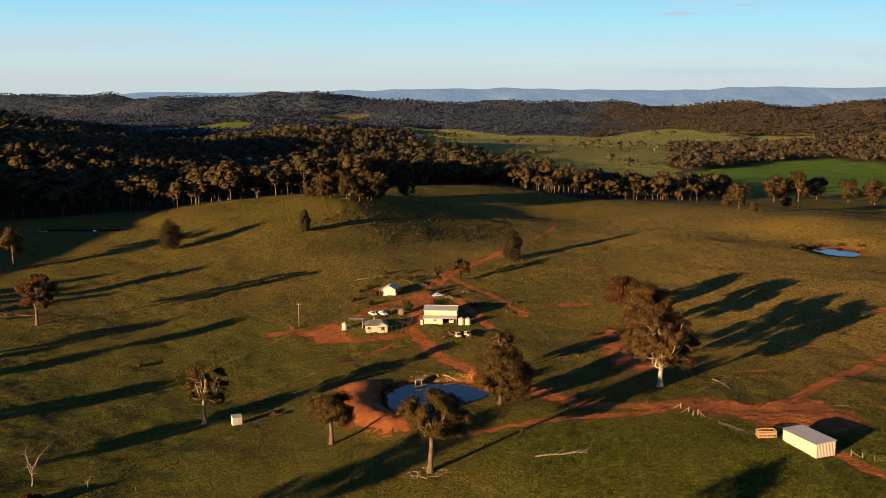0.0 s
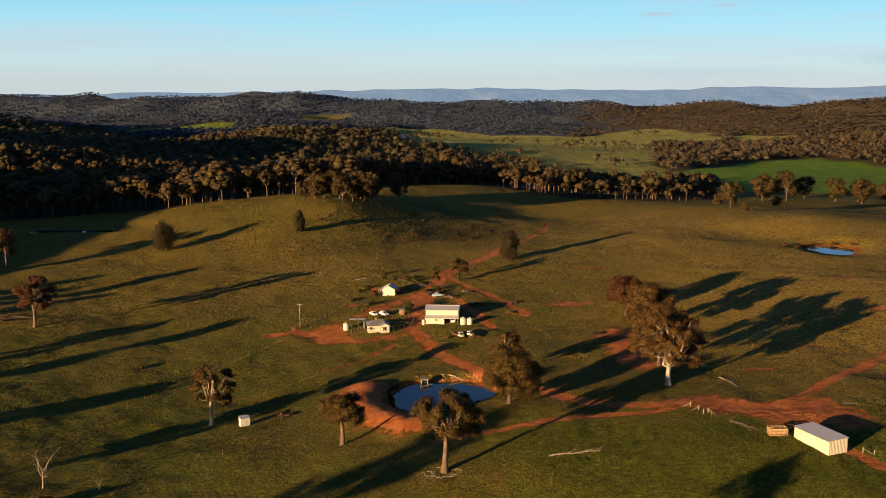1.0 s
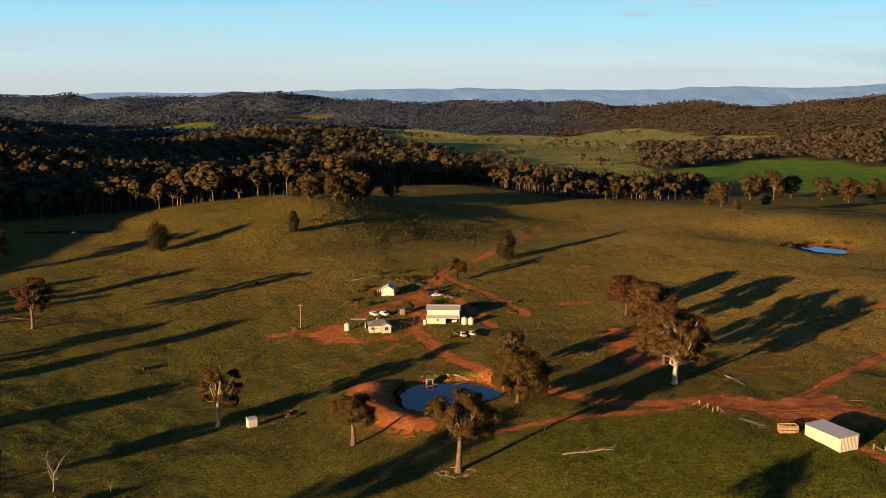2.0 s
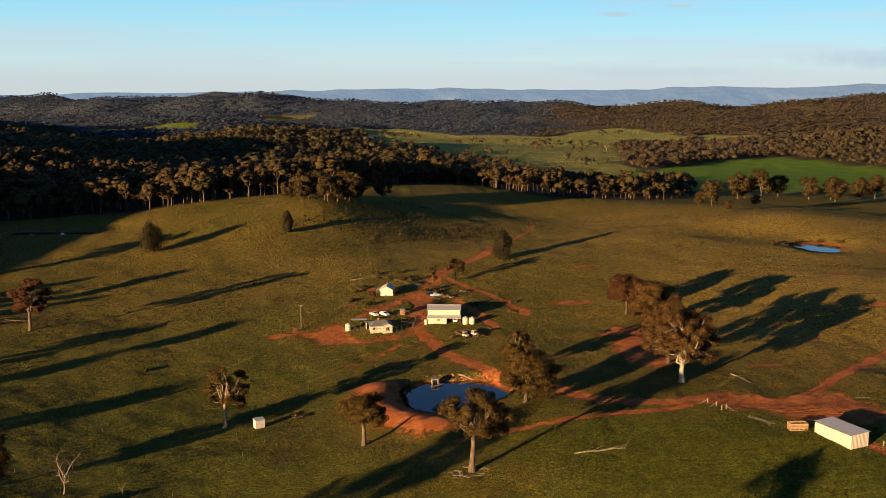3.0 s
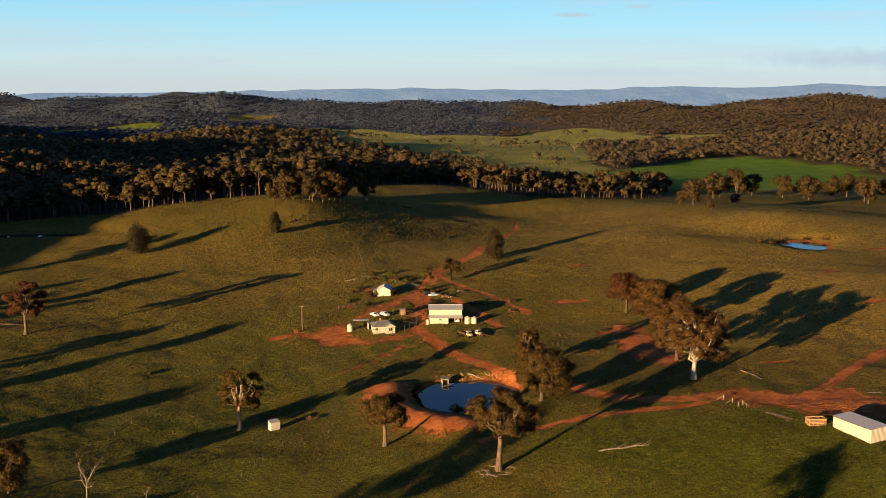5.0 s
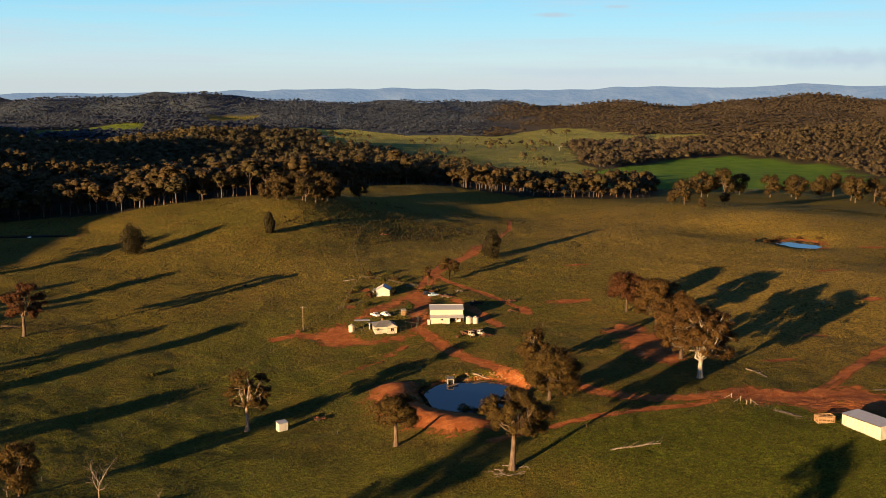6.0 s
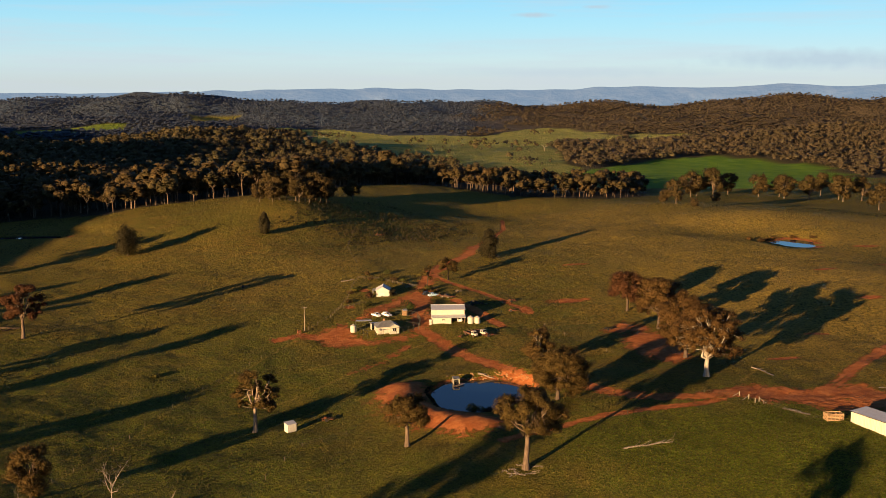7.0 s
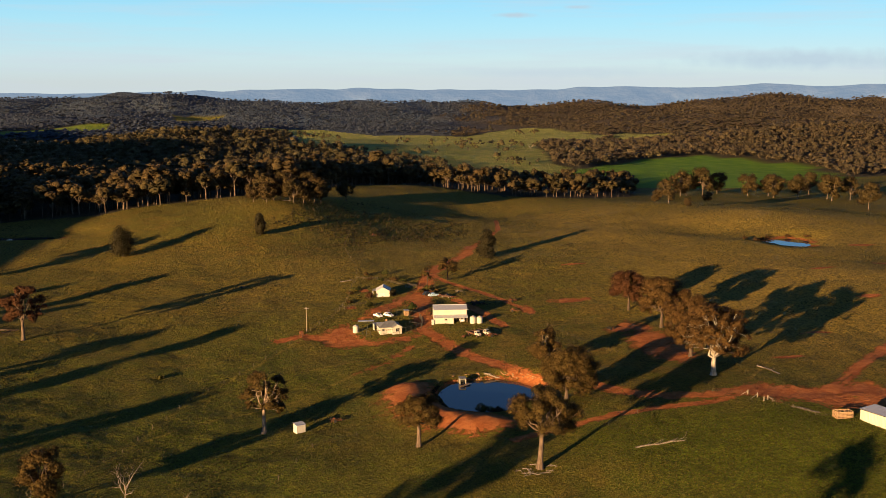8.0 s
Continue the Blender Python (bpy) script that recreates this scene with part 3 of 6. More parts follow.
def far_range(name, dist, base, rise, seed, tilt, material, label):
    """A long forested range on the skyline, with spurs and gullies."""
    az = np.radians(np.linspace(-48, 56, 420))
    steps = np.linspace(0, 1, 12)
    crest = base + tilt * (az + 0.1) + rise * (0.5 * vnoise(az * 1000, az * 0, 190, seed) + 0.42 * vnoise(az * 1000, az * 0, 62, seed + 1) + 0.22 * vnoise(az * 1000, az * 0, 21, seed + 2))
    vs = []
    for s in steps:
        spur = vnoise(az * 1000, az * 0 + s * 60, 28, seed + 3) * 130 * (1 - s) + vnoise(az * 1000, az * 0 + s * 40, 9, seed + 4) * 45 * (1 - s)
        d = dist - 340 * (1 - s) + spur
        z = -60 + (crest + 60) * s ** 0.8
        vs.append(np.stack([-30 + np.sin(az) * d, np.cos(az) * d, z], -1))
    n = len(az)
    ix = np.arange(len(vs) * n).reshape(len(vs), n)
    f = np.stack([ix[:-1, :-1], ix[:-1, 1:], ix[1:, 1:], ix[1:, :-1]], -1).reshape(-1, 4)
    tagged(new(name, mesh_of(name, np.concatenate(vs), f, material, True)), label, "backdrop", kind="structure")


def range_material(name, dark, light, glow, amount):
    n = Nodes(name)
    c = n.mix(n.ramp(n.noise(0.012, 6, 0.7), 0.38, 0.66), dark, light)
    # faint emission stands in for the haze in front of the range
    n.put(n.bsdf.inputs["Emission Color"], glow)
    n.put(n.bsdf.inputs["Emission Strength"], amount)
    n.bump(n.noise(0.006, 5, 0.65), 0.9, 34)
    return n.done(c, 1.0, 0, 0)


# blue base and glow paint distance haze onto the range
far_range("backdrop_range", 4800, 58, 20, 61, 34, range_material("hazy_range", (0.026, 0.038, 0.055), (0.050, 0.062, 0.075), (0.30, 0.44, 0.62), 0.20), "forested range on the horizon, coloured pale blue for haze")

# ---- trees ----


def cards(centres, radii, count, size, g, squash=0.8, jitter=0.38, heart=None, slim=0.34):
    """Leaf sprays on the outside of clumps: single triangles, shaded as the clump's rounded surface."""
    centres, radii = np.asarray(centres, float), np.asarray(radii, float)
    who = g.choice(len(centres), count, p=radii ** 2 / (radii ** 2).sum())
    d = g.normal(size=(count, 3))
    d /= np.linalg.norm(d, axis=1)[:, None]
    r = radii[who] * (1.15 - 0.75 * g.random(count) ** 2)
    shape = g.uniform(0.65, 1.4, (len(centres), 3)) * np.array([1, 1, squash])
    p = centres[who] + d * r[:, None] * shape[who]
    nrm = d + g.normal(size=(count, 3)) * jitter
    nrm /= np.linalg.norm(nrm, axis=1)[:, None]
    t = np.cross(nrm, g.normal(size=(count, 3)))
    t /= np.linalg.norm(t, axis=1)[:, None] + 1e-9
    b = np.cross(nrm, t)
    s = (size * g.uniform(0.6, 1.35, count))[:, None]
    v = np.stack([p + t * s * 0.95, p - t * s * 0.6 + b * s * slim, p - t * s * 0.45 - b * s * slim], 1)
    out = p - (centres.mean(0) if heart is None else np.asarray(heart))
    out /= np.linalg.norm(out, axis=1)[:, None] + 1e-9
    shade = d * 0.5 + out * 0.42 + g.normal(size=(count, 3)) * 0.32
    shade /= np.linalg.norm(shade, axis=1)[:, None]
    return v.reshape(-1, 3), np.arange(count * 3).reshape(-1, 3), np.repeat(shade, 3, 0)


def lumps(centres, radii, g, sides=6, squash=0.8, heart=None, rings=3, soften=0.0):
    """Rounded solid leaf masses: a crooked dome on each centre, with normals for smooth shading."""
    vs, fs, ns, o = [], [], [], 0
    up = np.array([1.0, 0.55, -0.25, -0.75])
    for c, r in zip(np.asarray(centres, float), radii):
        rows = [np.array([[0, 0, 1.0]])]
        for k, u in enumerate(up[1:rings + 1]):
            a = np.arange(sides) * 2 * math.pi / sides + k * math.pi / sides + g.uniform(0, 6)
            q = math.sqrt(1 - u * u)
            rows.append(np.stack([np.cos(a) * q, np.sin(a) * q, np.full(sides, u)], 1))
        d = np.concatenate(rows)
        p = c + d * (r * g.uniform(0.72, 1.22, (len(d), 1))) * np.array([1, 1, squash])
        i = np.arange(sides)
        j = (i + 1) % sides
        f = [np.stack([0 * i, 1 + i, 1 + j], 1)]
        for k in range(rings - 1):
            s = 1 + k * sides
            f += [np.stack([s + i, s + sides + i, s + j], 1), np.stack([s + j, s + sides + i, s + sides + j], 1)]
        vs.append(p)
        fs.append(np.concatenate(f) + o)
        out = p - (c if heart is None else np.asarray(heart))
        out /= np.linalg.norm(out, axis=1)[:, None] + 1e-9
        nn = d * (0.7 - 0.6 * soften) + out * 0.3 + np.array([0, 0, soften])
        ns.append(nn / np.linalg.norm(nn, axis=1)[:, None])
        o += len(d)
    return np.concatenate(vs), np.concatenate(fs), np.concatenate(ns)


def tube(points, radii, sides=6):
    points = np.asarray(points, float)
    vs, fs = [], []
    for i, (p, r) in enumerate(zip(points, radii)):
        d = points[min(i + 1, len(points) - 1)] - points[max(i - 1, 0)]
        d /= np.linalg.norm(d) + 1e-9
        s = np.cross(d, (0.31, 0.95, 0.1))
        s /= np.linalg.norm(s)
        q = np.cross(d, s)
        for k in range(sides):
            a = 2 * math.pi * k / sides
            vs.append(p + r * (s * math.cos(a) + q * math.sin(a)))
        if i:
            o = (i - 1) * sides
            fs += [(o + k, o + (k + 1) % sides, o + sides + (k + 1) % sides, o + sides + k) for k in range(sides)]
    return vs, fs


def joined(pieces):
    vs, fs, o = [], [], 0
    for v, f in pieces:
        vs.append(np.asarray(v, float))
        fs.append(np.asarray(f, int) + o)
        o += len(v)
    return np.concatenate(vs), np.concatenate(fs)


def limb(g, start, way, length, r0, bend=0.25, steps=6, rise=0.1):
    pts, d = [np.array(start, float)], np.array(way, float)
    d /= np.linalg.norm(d)
    for i in range(steps):
        d = d + g.normal(size=3) * bend * 0.5 + np.array([0, 0, rise])
        d /= np.linalg.norm(d)
        pts.append(pts[-1] + d * length / steps)
    return np.array(pts), np.linspace(r0, r0 * 0.25, steps + 1)


def bend(g, a, b, sag, steps=6):
    """A crooked line of points from a to b."""
    a, b = np.asarray(a, float), np.asarray(b, float)
    mid = (a + b) / 2 + np.array([0, 0, sag]) + g.normal(size=3) * np.linalg.norm(b - a) * 0.10
    s = np.linspace(0, 1, steps + 1)[:, None]
    p = (1 - s) ** 2 * a + 2 * s * (1 - s) * mid + s ** 2 * b
    p[1:-1] += g.normal(size=(steps - 1, 3)) * np.linalg.norm(b - a) * 0.022
    return p


def gum_parts(seed, tall, fork, spread, leaves, leaf, clump=1.7, main=6, trunk_r=0.55, low=0.6, clumps=34, gaps=0.0, aside=(0, 0)):
    """A gum tree's trunk, limbs and leaf sprays about its base; low: how far the crown hangs, aside: how far it leans."""
    g = np.random.default_rng(seed)
    top = np.array([aside[0] * 0.35, aside[1] * 0.35, fork])
    tp = [np.array([0, 0, -0.5])] + [top * s + np.array([math.sin(s * 5 + seed) * 0.2 * s, math.cos(s * 4 + seed) * 0.2 * s, 0]) for s in (0.04, 0.2, 0.45, 0.7, 1.0)]
    trunk = tube(tp, np.array([1.7, 1.3, 1.0, 0.9, 0.82, 0.72]) * trunk_r, 10)
    hv = (tall - fork * 0.85) * 0.52
    heart = np.array([aside[0], aside[1], tall - hv - clump * 0.35])
    # lobes of foliage at the ends of the main limbs, with gaps between them
    lobes = main + 2
    k = np.arange(lobes)
    turn = k * 2.39996 + g.uniform(-0.5, 0.5, lobes)
    up = np.clip(-low + (0.9 + low) * (k + 0.5) / lobes + g.normal(size=lobes) * 0.14, -0.9, 0.9)
    out = np.sqrt(1 - up ** 2) * g.uniform(0.55, 0.92, lobes) * (1 + 0.16 * np.sin(turn * 2 + seed))
    ends = np.stack([np.cos(turn) * out, np.sin(turn) * out, up], 1)
    own = np.arange(clumps) % lobes
    c = ends[own] + g.normal(size=(clumps, 3)) * np.array([0.21, 0.21, 0.15])
    c /= np.maximum(1.0, np.linalg.norm(c, axis=1) / 1.02)[:, None]
    c = heart + c * np.array([spread - clump * 0.4, spread - clump * 0.4, hv - clump * 0.3])
    c = c[g.random(clumps) >= gaps]
    az = np.arctan2(c[:, 1] - heart[1], c[:, 0] - heart[0])
    group = ((az + math.pi) / (2 * math.pi) * main).astype(int) % main
    limbs = []
    for m in range(main):
        mine = c[group == m]
        if not len(mine):
            continue
        far = mine[np.argmax(np.linalg.norm(mine - tp[-1], axis=1))]
        pts = bend(g, tp[-1] - np.array([0, 0, fork * 0.05 * (m % 3)]), far * 0.92 + heart * 0.08, -0.06 * spread, 8)
        rr = np.linspace(trunk_r * 0.5, 0.05, len(pts))
        pieces = [tube(pts, rr, 6)]
        for q in mine:
            j = int(np.argmin(np.linalg.norm(pts[1:-2] - q, axis=1))) + 1
            p2 = bend(g, pts[j], q, 0.0, 4)
            pieces.append(tube(p2, np.linspace(max(0.05, rr[j] * 0.55), 0.03, 5), 4))
        limbs.append(joined(pieces))
    rad = clump * g.uniform(0.55, 1.5, len(c))
    core = lumps(c, rad * 0.62, g, 6, 0.75, heart)
    loose = cards(c, rad, leaves, leaf * 0.82, g, 0.8, 0.38, heart)
    crown = tuple(np.concatenate([p, q + (len(core[0]) if k == 1 else 0)]) for k, (p, q) in enumerate(zip(core, loose)))
    return trunk, limbs, crown


def tint_of(me, value, g, per=3):
    n = len(me.vertices) // per + 1
    t = np.clip(value + g.normal(size=n) * 0.12, 0, 1)
    attribute(me, "tint", np.repeat(t, per)[:len(me.vertices)])


def gum_tree(name, m, label, category, parts, leaf_mat, bark_mat, tint=0.3, group="", limbs_too=True):
    trunk, limbs, crown = parts
    root = thing(name, m, label, category, group)
    part("trunk", mesh_of("trunk", *trunk, bark_mat, True), None, root)
    if limbs_too:
        for v, f in limbs:
            part("limb", mesh_of("limb", v, f, bark_mat, True), None, root)
    else:
        part("limbs", mesh_of("limbs", *joined(limbs), bark_mat, True), None, root)
    if crown is not None:
        me = mesh_of("crown", crown[0], crown[1], leaf_mat, False, crown[2])
        tint_of(me, tint, np.random.default_rng(len(me.vertices)))
        part("crown", me, None, root)
    return root


# the large paddock gums: place, height, height of the fork, spread, seed
gum_tree("gum_tree", at_ground(-3.2, 236.4), "tall gum tree with a straight bare trunk beside the dam", "tree",
         gum_parts(11, 20.0, 9.6, 8.8, 50000, 0.29, 1.22, 10, 0.7, 0.55, 120, 0.16, (0.8, 0)), LEAF, BARK_MID, 0.25)
gum_tree("gum_tree", at_ground(-29.5, 261), "round-crowned gum tree at the foot of the dam wall", "tree",
         gum_parts(12, 14.2, 6.6, 5.9, 26000, 0.30, 1.05, 9, 0.6, 0.5, 90, 0.05), LEAF, BARK_MID, 0.25)
gum_tree("gum_tree", at_ground(-70, 291), "gum tree with a pale lit trunk and thin crown", "tree",
         gum_parts(13, 18.3, 7.2, 6.4, 24000, 0.36, 0.95, 9, 0.6, 0.8, 84, 0.18, (0.8, 0)), LEAF, BARK, 0.3)
gum_tree("gum_tree", at_ground(16.0, 283), "broad dense gum tree leaning over the dam bank", "tree",
         gum_parts(14, 15.2, 2.4, 8.0, 60000, 0.30, 1.3, 11, 0.62, 0.9, 170, 0.05, (0.6, 0)), LEAF, BARK_DARK, 0.3)
gum_tree("gum_tree", at_ground(19.0, 316), "sparse gum with bare pale branches beside a dense one", "tree",
         gum_parts(23, 13.5, 3.6, 6.0, 16000, 0.38, 1.05, 8, 0.4, 0.6, 60, 0.3), LEAF, BARK, 0.45)
gum_tree("gum_tree", at_ground(62, 287), "large old gum with white limbs and rusty foliage", "tree",
         gum_parts(15, 21.5, 5.6, 10.8, 52000, 0.31, 1.25, 12, 0.8, 0.55, 165, 0.08), LEAF, BARK_WHITE, 0.75)
gum_tree("gum_tree", at_ground(65, 312), "large rusty gum standing close behind another gum", "tree",
         gum_parts(16, 20.5, 6.0, 9.0, 38000, 0.40, 1.35, 9, 0.6, 0.65, 130, 0.05), LEAF, BARK_DARK, 0.75)
gum_tree("gum_tree", at_ground(70, 352), "wide gum tree with brown foliage on the slope", "tree",
         gum_parts(17, 18.5, 5.5, 9.6, 36000, 0.42, 1.35, 10, 0.6, 0.65, 130, 0.08), LEAF, BARK_DARK, 0.65)
gum_tree("gum_tree", at_ground(68.5, 384), "rusty gum tree on the paddock slope", "tree",
         gum_parts(18, 15.5, 5, 7.4, 22000, 0.44, 1.25, 8, 0.5, 0.65, 90), LEAF_RED, BARK_DARK, 0.3)
gum_tree("gum_tree", at_ground(-160, 398), "rusty-leaved gum tree alone in the paddock", "tree",
         gum_parts(19, 21.5, 7.0, 7.6, 22000, 0.44, 1.15, 7, 0.65, 0.6, 58, 0.15, (0.8, 0)), LEAF_RED, BARK_MID, 0.3)
gum_tree("gum_tree", at_ground(-218, 518), "gum tree in the shaded hollow", "tree",
         gum_parts(20, 20, 8, 7.0, 5750, 0.64, 1.37, 6, 0.6, 0.5, 53, 0.1), LEAF, BARK_DARK, 0.5)
gum_tree("gum_tree", at_ground(-120.2, 247.0), "dark dense gum at the foot of the paddock", "tree",
         gum_parts(24, 14.0, 3.2, 5.6, 22000, 0.34, 1.15, 8, 0.45, 0.8, 90, 0.0), LEAF, BARK_DARK, 0.3)
gum_tree("gum_tree", at_ground(7.5, 450), "small round tree beside the red track", "tree",
         gum_parts(21, 10.5, 4, 4.2, 3679, 0.44, 0.94, 5, 0.3, 0.5, 38), LEAF, BARK_DARK, 0.3)
gum_tree("gum_tree", at_ground(-3, 440), "slender sparse tree at the yard gate", "tree",
         gum_parts(22, 9.5, 3, 2.1, 1150, 0.39, 0.65, 4, 0.2, 0.7, 22), LEAF, BARK_DARK, 0.2)


def cypress(m, tall, wide, seed, label):
    g = np.random.default_rng(seed)
    root = thing("cypress_pine", m, label, "tree", "cypress pines on the slopes")
    part("trunk", mesh_of("trunk", *tube([(0, 0, -0.4), (0, 0, 1), (0, 0, tall * 0.8)], [0.4, 0.32, 0.08], 8), BARK_DARK, True), None, root)
    n = 42
    h = g.uniform(0.1, 0.98, n)
    prof = np.sin(np.clip(h, 0, 1) ** 0.62 * math.pi) ** 0.7 * wide / 2
    ang, rr = g.uniform(0, 2 * math.pi, n), g.uniform(0.35, 0.8, n)
    c = np.stack([np.cos(ang) * prof * rr, np.sin(ang) * prof * rr, h * (tall - 0.8) + 0.3], 1)
    v, f, nrm = cards(c, np.full(n, wide * 0.2), 9500, 0.44, g, 1.15, 0.38, (0, 0, tall * 0.4))
    me = mesh_of("crown", v, f, LEAF_DARK, False, nrm)
    tint_of(me, 0.3, g)
    part("crown", me, None, root)


cypress(at_ground(33.7, 493), 13.0, 9.5, 31, "dark conical cypress pine on the open slope")
cypress(at_ground(-76.8, 569), 11.5, 6.5, 32, "narrow dark cypress pine below the wood")
cypress(at_ground(-145.7, 548), 14.5, 13.5, 33, "broad dark cypress pine on the grassy slope")

# the scattered gums beyond the crest and on the knoll: three shapes, copied
for spots, seed, tall, spread, tint in (
        ([(189, 660, 1.05), (272, 850, 1.35), (333, 850, 1.2), (346, 828, 1.25), (378, 790, 1.3), (318, 880, 1.2), (282, 862, 1.1)], 41, 17, 6.5, 0.4),
        ([(292, 850, 1.45), (362, 816, 1.2), (353, 694, 1.15), (352, 850, 1.1), (386, 812, 1.2), (400, 800, 1.15), (-24, 676, 0.8), (-66, 652, 1.0), (-76, 646, 0.95), (-48, 652, 1.05), (-58, 634, 0.85), (395, 860, 1.2)], 42, 17, 6.5, 0.3),
        ([(187, 622, 0.42), (232, 698, 0.5), (183, 668, 0.55), (-60, 640, 0.95), (-52, 638, 0.85), (-70, 641, 0.9), (-45, 644, 1.0), (-41, 650, 0.9), (-74, 634, 0.75), (-82, 638, 0.7)], 43, 17, 6.0, 0.5)):
    first = None
    for k, (x, y, s) in enumerate(spots):
        m = at_ground(x, y, k * 77.0) @ Matrix.Scale(s, 4)
        if first is None:
            first = gum_tree("gum_tree", m, "gum tree with a spreading olive-brown crown", "tree",
                             gum_parts(seed, tall, 4.2, spread * 1.12, 5200, 0.70, 1.7, 8, 0.36, 0.85, 70, 0.08), LEAF_GROVE, BARK_WOOD, tint, "scattered gums", False)
            first.scale = (1, 1, 1)
            first.matrix_world = m
        else:
            c = copy_thing(first, m)
            c.matrix_basis = m


# ---- the woods: many trees in few sheets of leaves ----


def wood_template(seed, clumps, sides, leaves, leaf, tall, spread, trunk=True, rings=3, soften=0.0, base=0.42):
    """One tree of the woods: leaf masses over a dome from base upwards with loose sprays round them, and a forked trunk."""
    g = np.random.default_rng(seed)
    k = np.arange(clumps)
    a = k * 2.4 + g.uniform(-0.5, 0.5, clumps)
    u = np.clip(0.95 - 1.25 * (k + 0.3) / max(clumps, 2) + g.normal(size=clumps) * 0.1, -0.4, 1.0)
    r = np.sqrt(np.clip(1 - u * u, 0, 1)) * spread * g.uniform(0.45, 0.8, clumps) * (clumps > 1)
    half = tall * (1 - base) * 0.5
    c = np.stack([np.cos(a) * r, np.sin(a) * r, tall - half * 1.15 + u * half * 0.75], 1)
    rad = spread * g.uniform(0.26, 0.46, clumps) * (1.0 if clumps > 5 else 1.75 if clumps > 1 else 2.1)
    heart = (0, 0, tall - half * 1.3)
    crown = lumps(c, rad, g, sides, 0.74, heart, rings, soften)
    if leaves:
        loose = cards(c, rad * 1.12, leaves, leaf, g, 0.78, 0.5, heart, 0.5)
        crown = tuple(np.concatenate([p, q + (len(crown[0]) if k == 1 else 0)]) for k, (p, q) in enumerate(zip(crown, loose)))
    if not trunk:
        return crown, None
    fork = np.array([0.3, 0.1, tall * 0.36])
    stems = [tube([(0, 0, -1), (0.15, 0.1, tall * 0.2), fork], [0.46, 0.36, 0.3], 4)]
    for q in c[-5:]:
        stems.append(tube([fork, (fork + q) / 2 + g.normal(size=3) * 0.5, q], [0.26, 0.18, 0.08], 3))
    stems = [(v, [f if len(f) == 4 else (*f, f[-1]) for f in fs]) for v, fs in stems]
    return crown, joined(stems)


def plant(name, spots, kinds, label, g, leaf_mat=LEAF):
    """One sheet of crowns, and one of trunks, for all the places."""
    spots = np.asarray(spots)
    z = height(spots[:, 0], spots[:, 1])
    which = g.integers(0, len(kinds), len(spots))
    turn, size = g.uniform(0, 2 * math.pi, len(spots)), np.clip(g.normal(0.98, 0.2, len(spots)), 0.5, 1.35)
    size = size * (1 - 0.28 * ramp(spots[:, 0], 10, 60) * (spots[:, 1] < 1750))
    tints = np.clip(g.normal(0.45, 0.25, len(spots)), 0, 1)
    out = {}
    for what in (0, 1):
        vs, ts, fs, ns, o = [], [], [], [], 0
        for k, kind in enumerate(kinds):
            if kind[what] is None:
                continue
            v, f = kind[what][:2]
            sel = np.nonzero(which == k)[0]
            if not len(sel):
                continue
            c, s = np.cos(turn[sel])[:, None], np.sin(turn[sel])[:, None]
            x, y, zz = v[:, 0][None], v[:, 1][None], v[:, 2][None]
            q = size[sel][:, None]
            p = np.stack([spots[sel, 0][:, None] + (x * c - y * s) * q, spots[sel, 1][:, None] + (x * s + y * c) * q, z[sel][:, None] + zz * q], -1)
            vs.append(p.reshape(-1, 3))
            if what == 0:
                nx_, ny_, nz_ = kind[0][2].T
                ns.append(np.stack([nx_[None] * c - ny_[None] * s, nx_[None] * s + ny_[None] * c, nz_[None] + 0 * c], -1).reshape(-1, 3))
            ts.append(np.repeat(tints[sel], len(v)))
            fs.append((f[None] + (np.arange(len(sel)) * len(v))[:, None, None]).reshape(-1, f.shape[1]) + o)
            o += len(sel) * len(v)
        if vs:
            out[what] = (np.concatenate(vs), np.concatenate(fs), np.concatenate(ts), np.concatenate(ns) if ns else None)
    me = mesh_of(name, out[0][0], out[0][1], leaf_mat, False, out[0][3])
    attribute(me, "tint", out[0][2])
    tagged(new(name, me), label, "trees", kind="stuff")
    if 1 in out:
        tagged(new("wood_trunks", mesh_of("wood_trunks", out[1][0], out[1][1], BARK_WOOD)), "pale trunks of the gum wood", "trees", kind="stuff")


def scatter(x0, x1, y0, y1, step, g, keep):
    xs, ys = np.meshgrid(np.arange(x0, x1, step), np.arange(y0, y1, step))
    xs = xs.ravel() + g.uniform(-0.75, 0.75, xs.size) * step
    ys = ys.ravel() + g.uniform(-0.75, 0.75, ys.size) * step
    ok = keep(xs, ys)
    return np.stack([xs[ok], ys[ok]], 1)


g = np.random.default_rng(5)
def wooded(x, y):
    return open_land(x, y) < 0.5


def abreast(x, y):
    """Within the sweep of land that the flight looks over."""
    return (x > -0.47 * y - 30) & (x < 0.66 * y)


def edge_depth(x, y):
    """How far behind the wood's front edge."""
    ex, ey = np.array(WOOD_EDGE).T
    return y - np.interp(x, ex, ey + 0.0)


front_kinds = [wood_template(60 + k, 10, 6, 150, 0.85, (21, 17, 22, 15, 19, 23, 16, 12)[k], (7.6, 6.4, 8.2, 5.6, 7.0, 7.2, 7.6, 4.6)[k], base=(0.4, 0.34, 0.42, 0.3, 0.36, 0.45, 0.3, 0.2)[k]) for k in range(8)]
front = scatter(-440, 285, 560, 1020, 10.2, g, lambda x, y: wooded(x, y) & (np.abs(x + 20) < 0.62 * y) & (edge_depth(x, y) < 80))
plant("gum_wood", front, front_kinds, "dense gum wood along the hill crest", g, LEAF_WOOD)
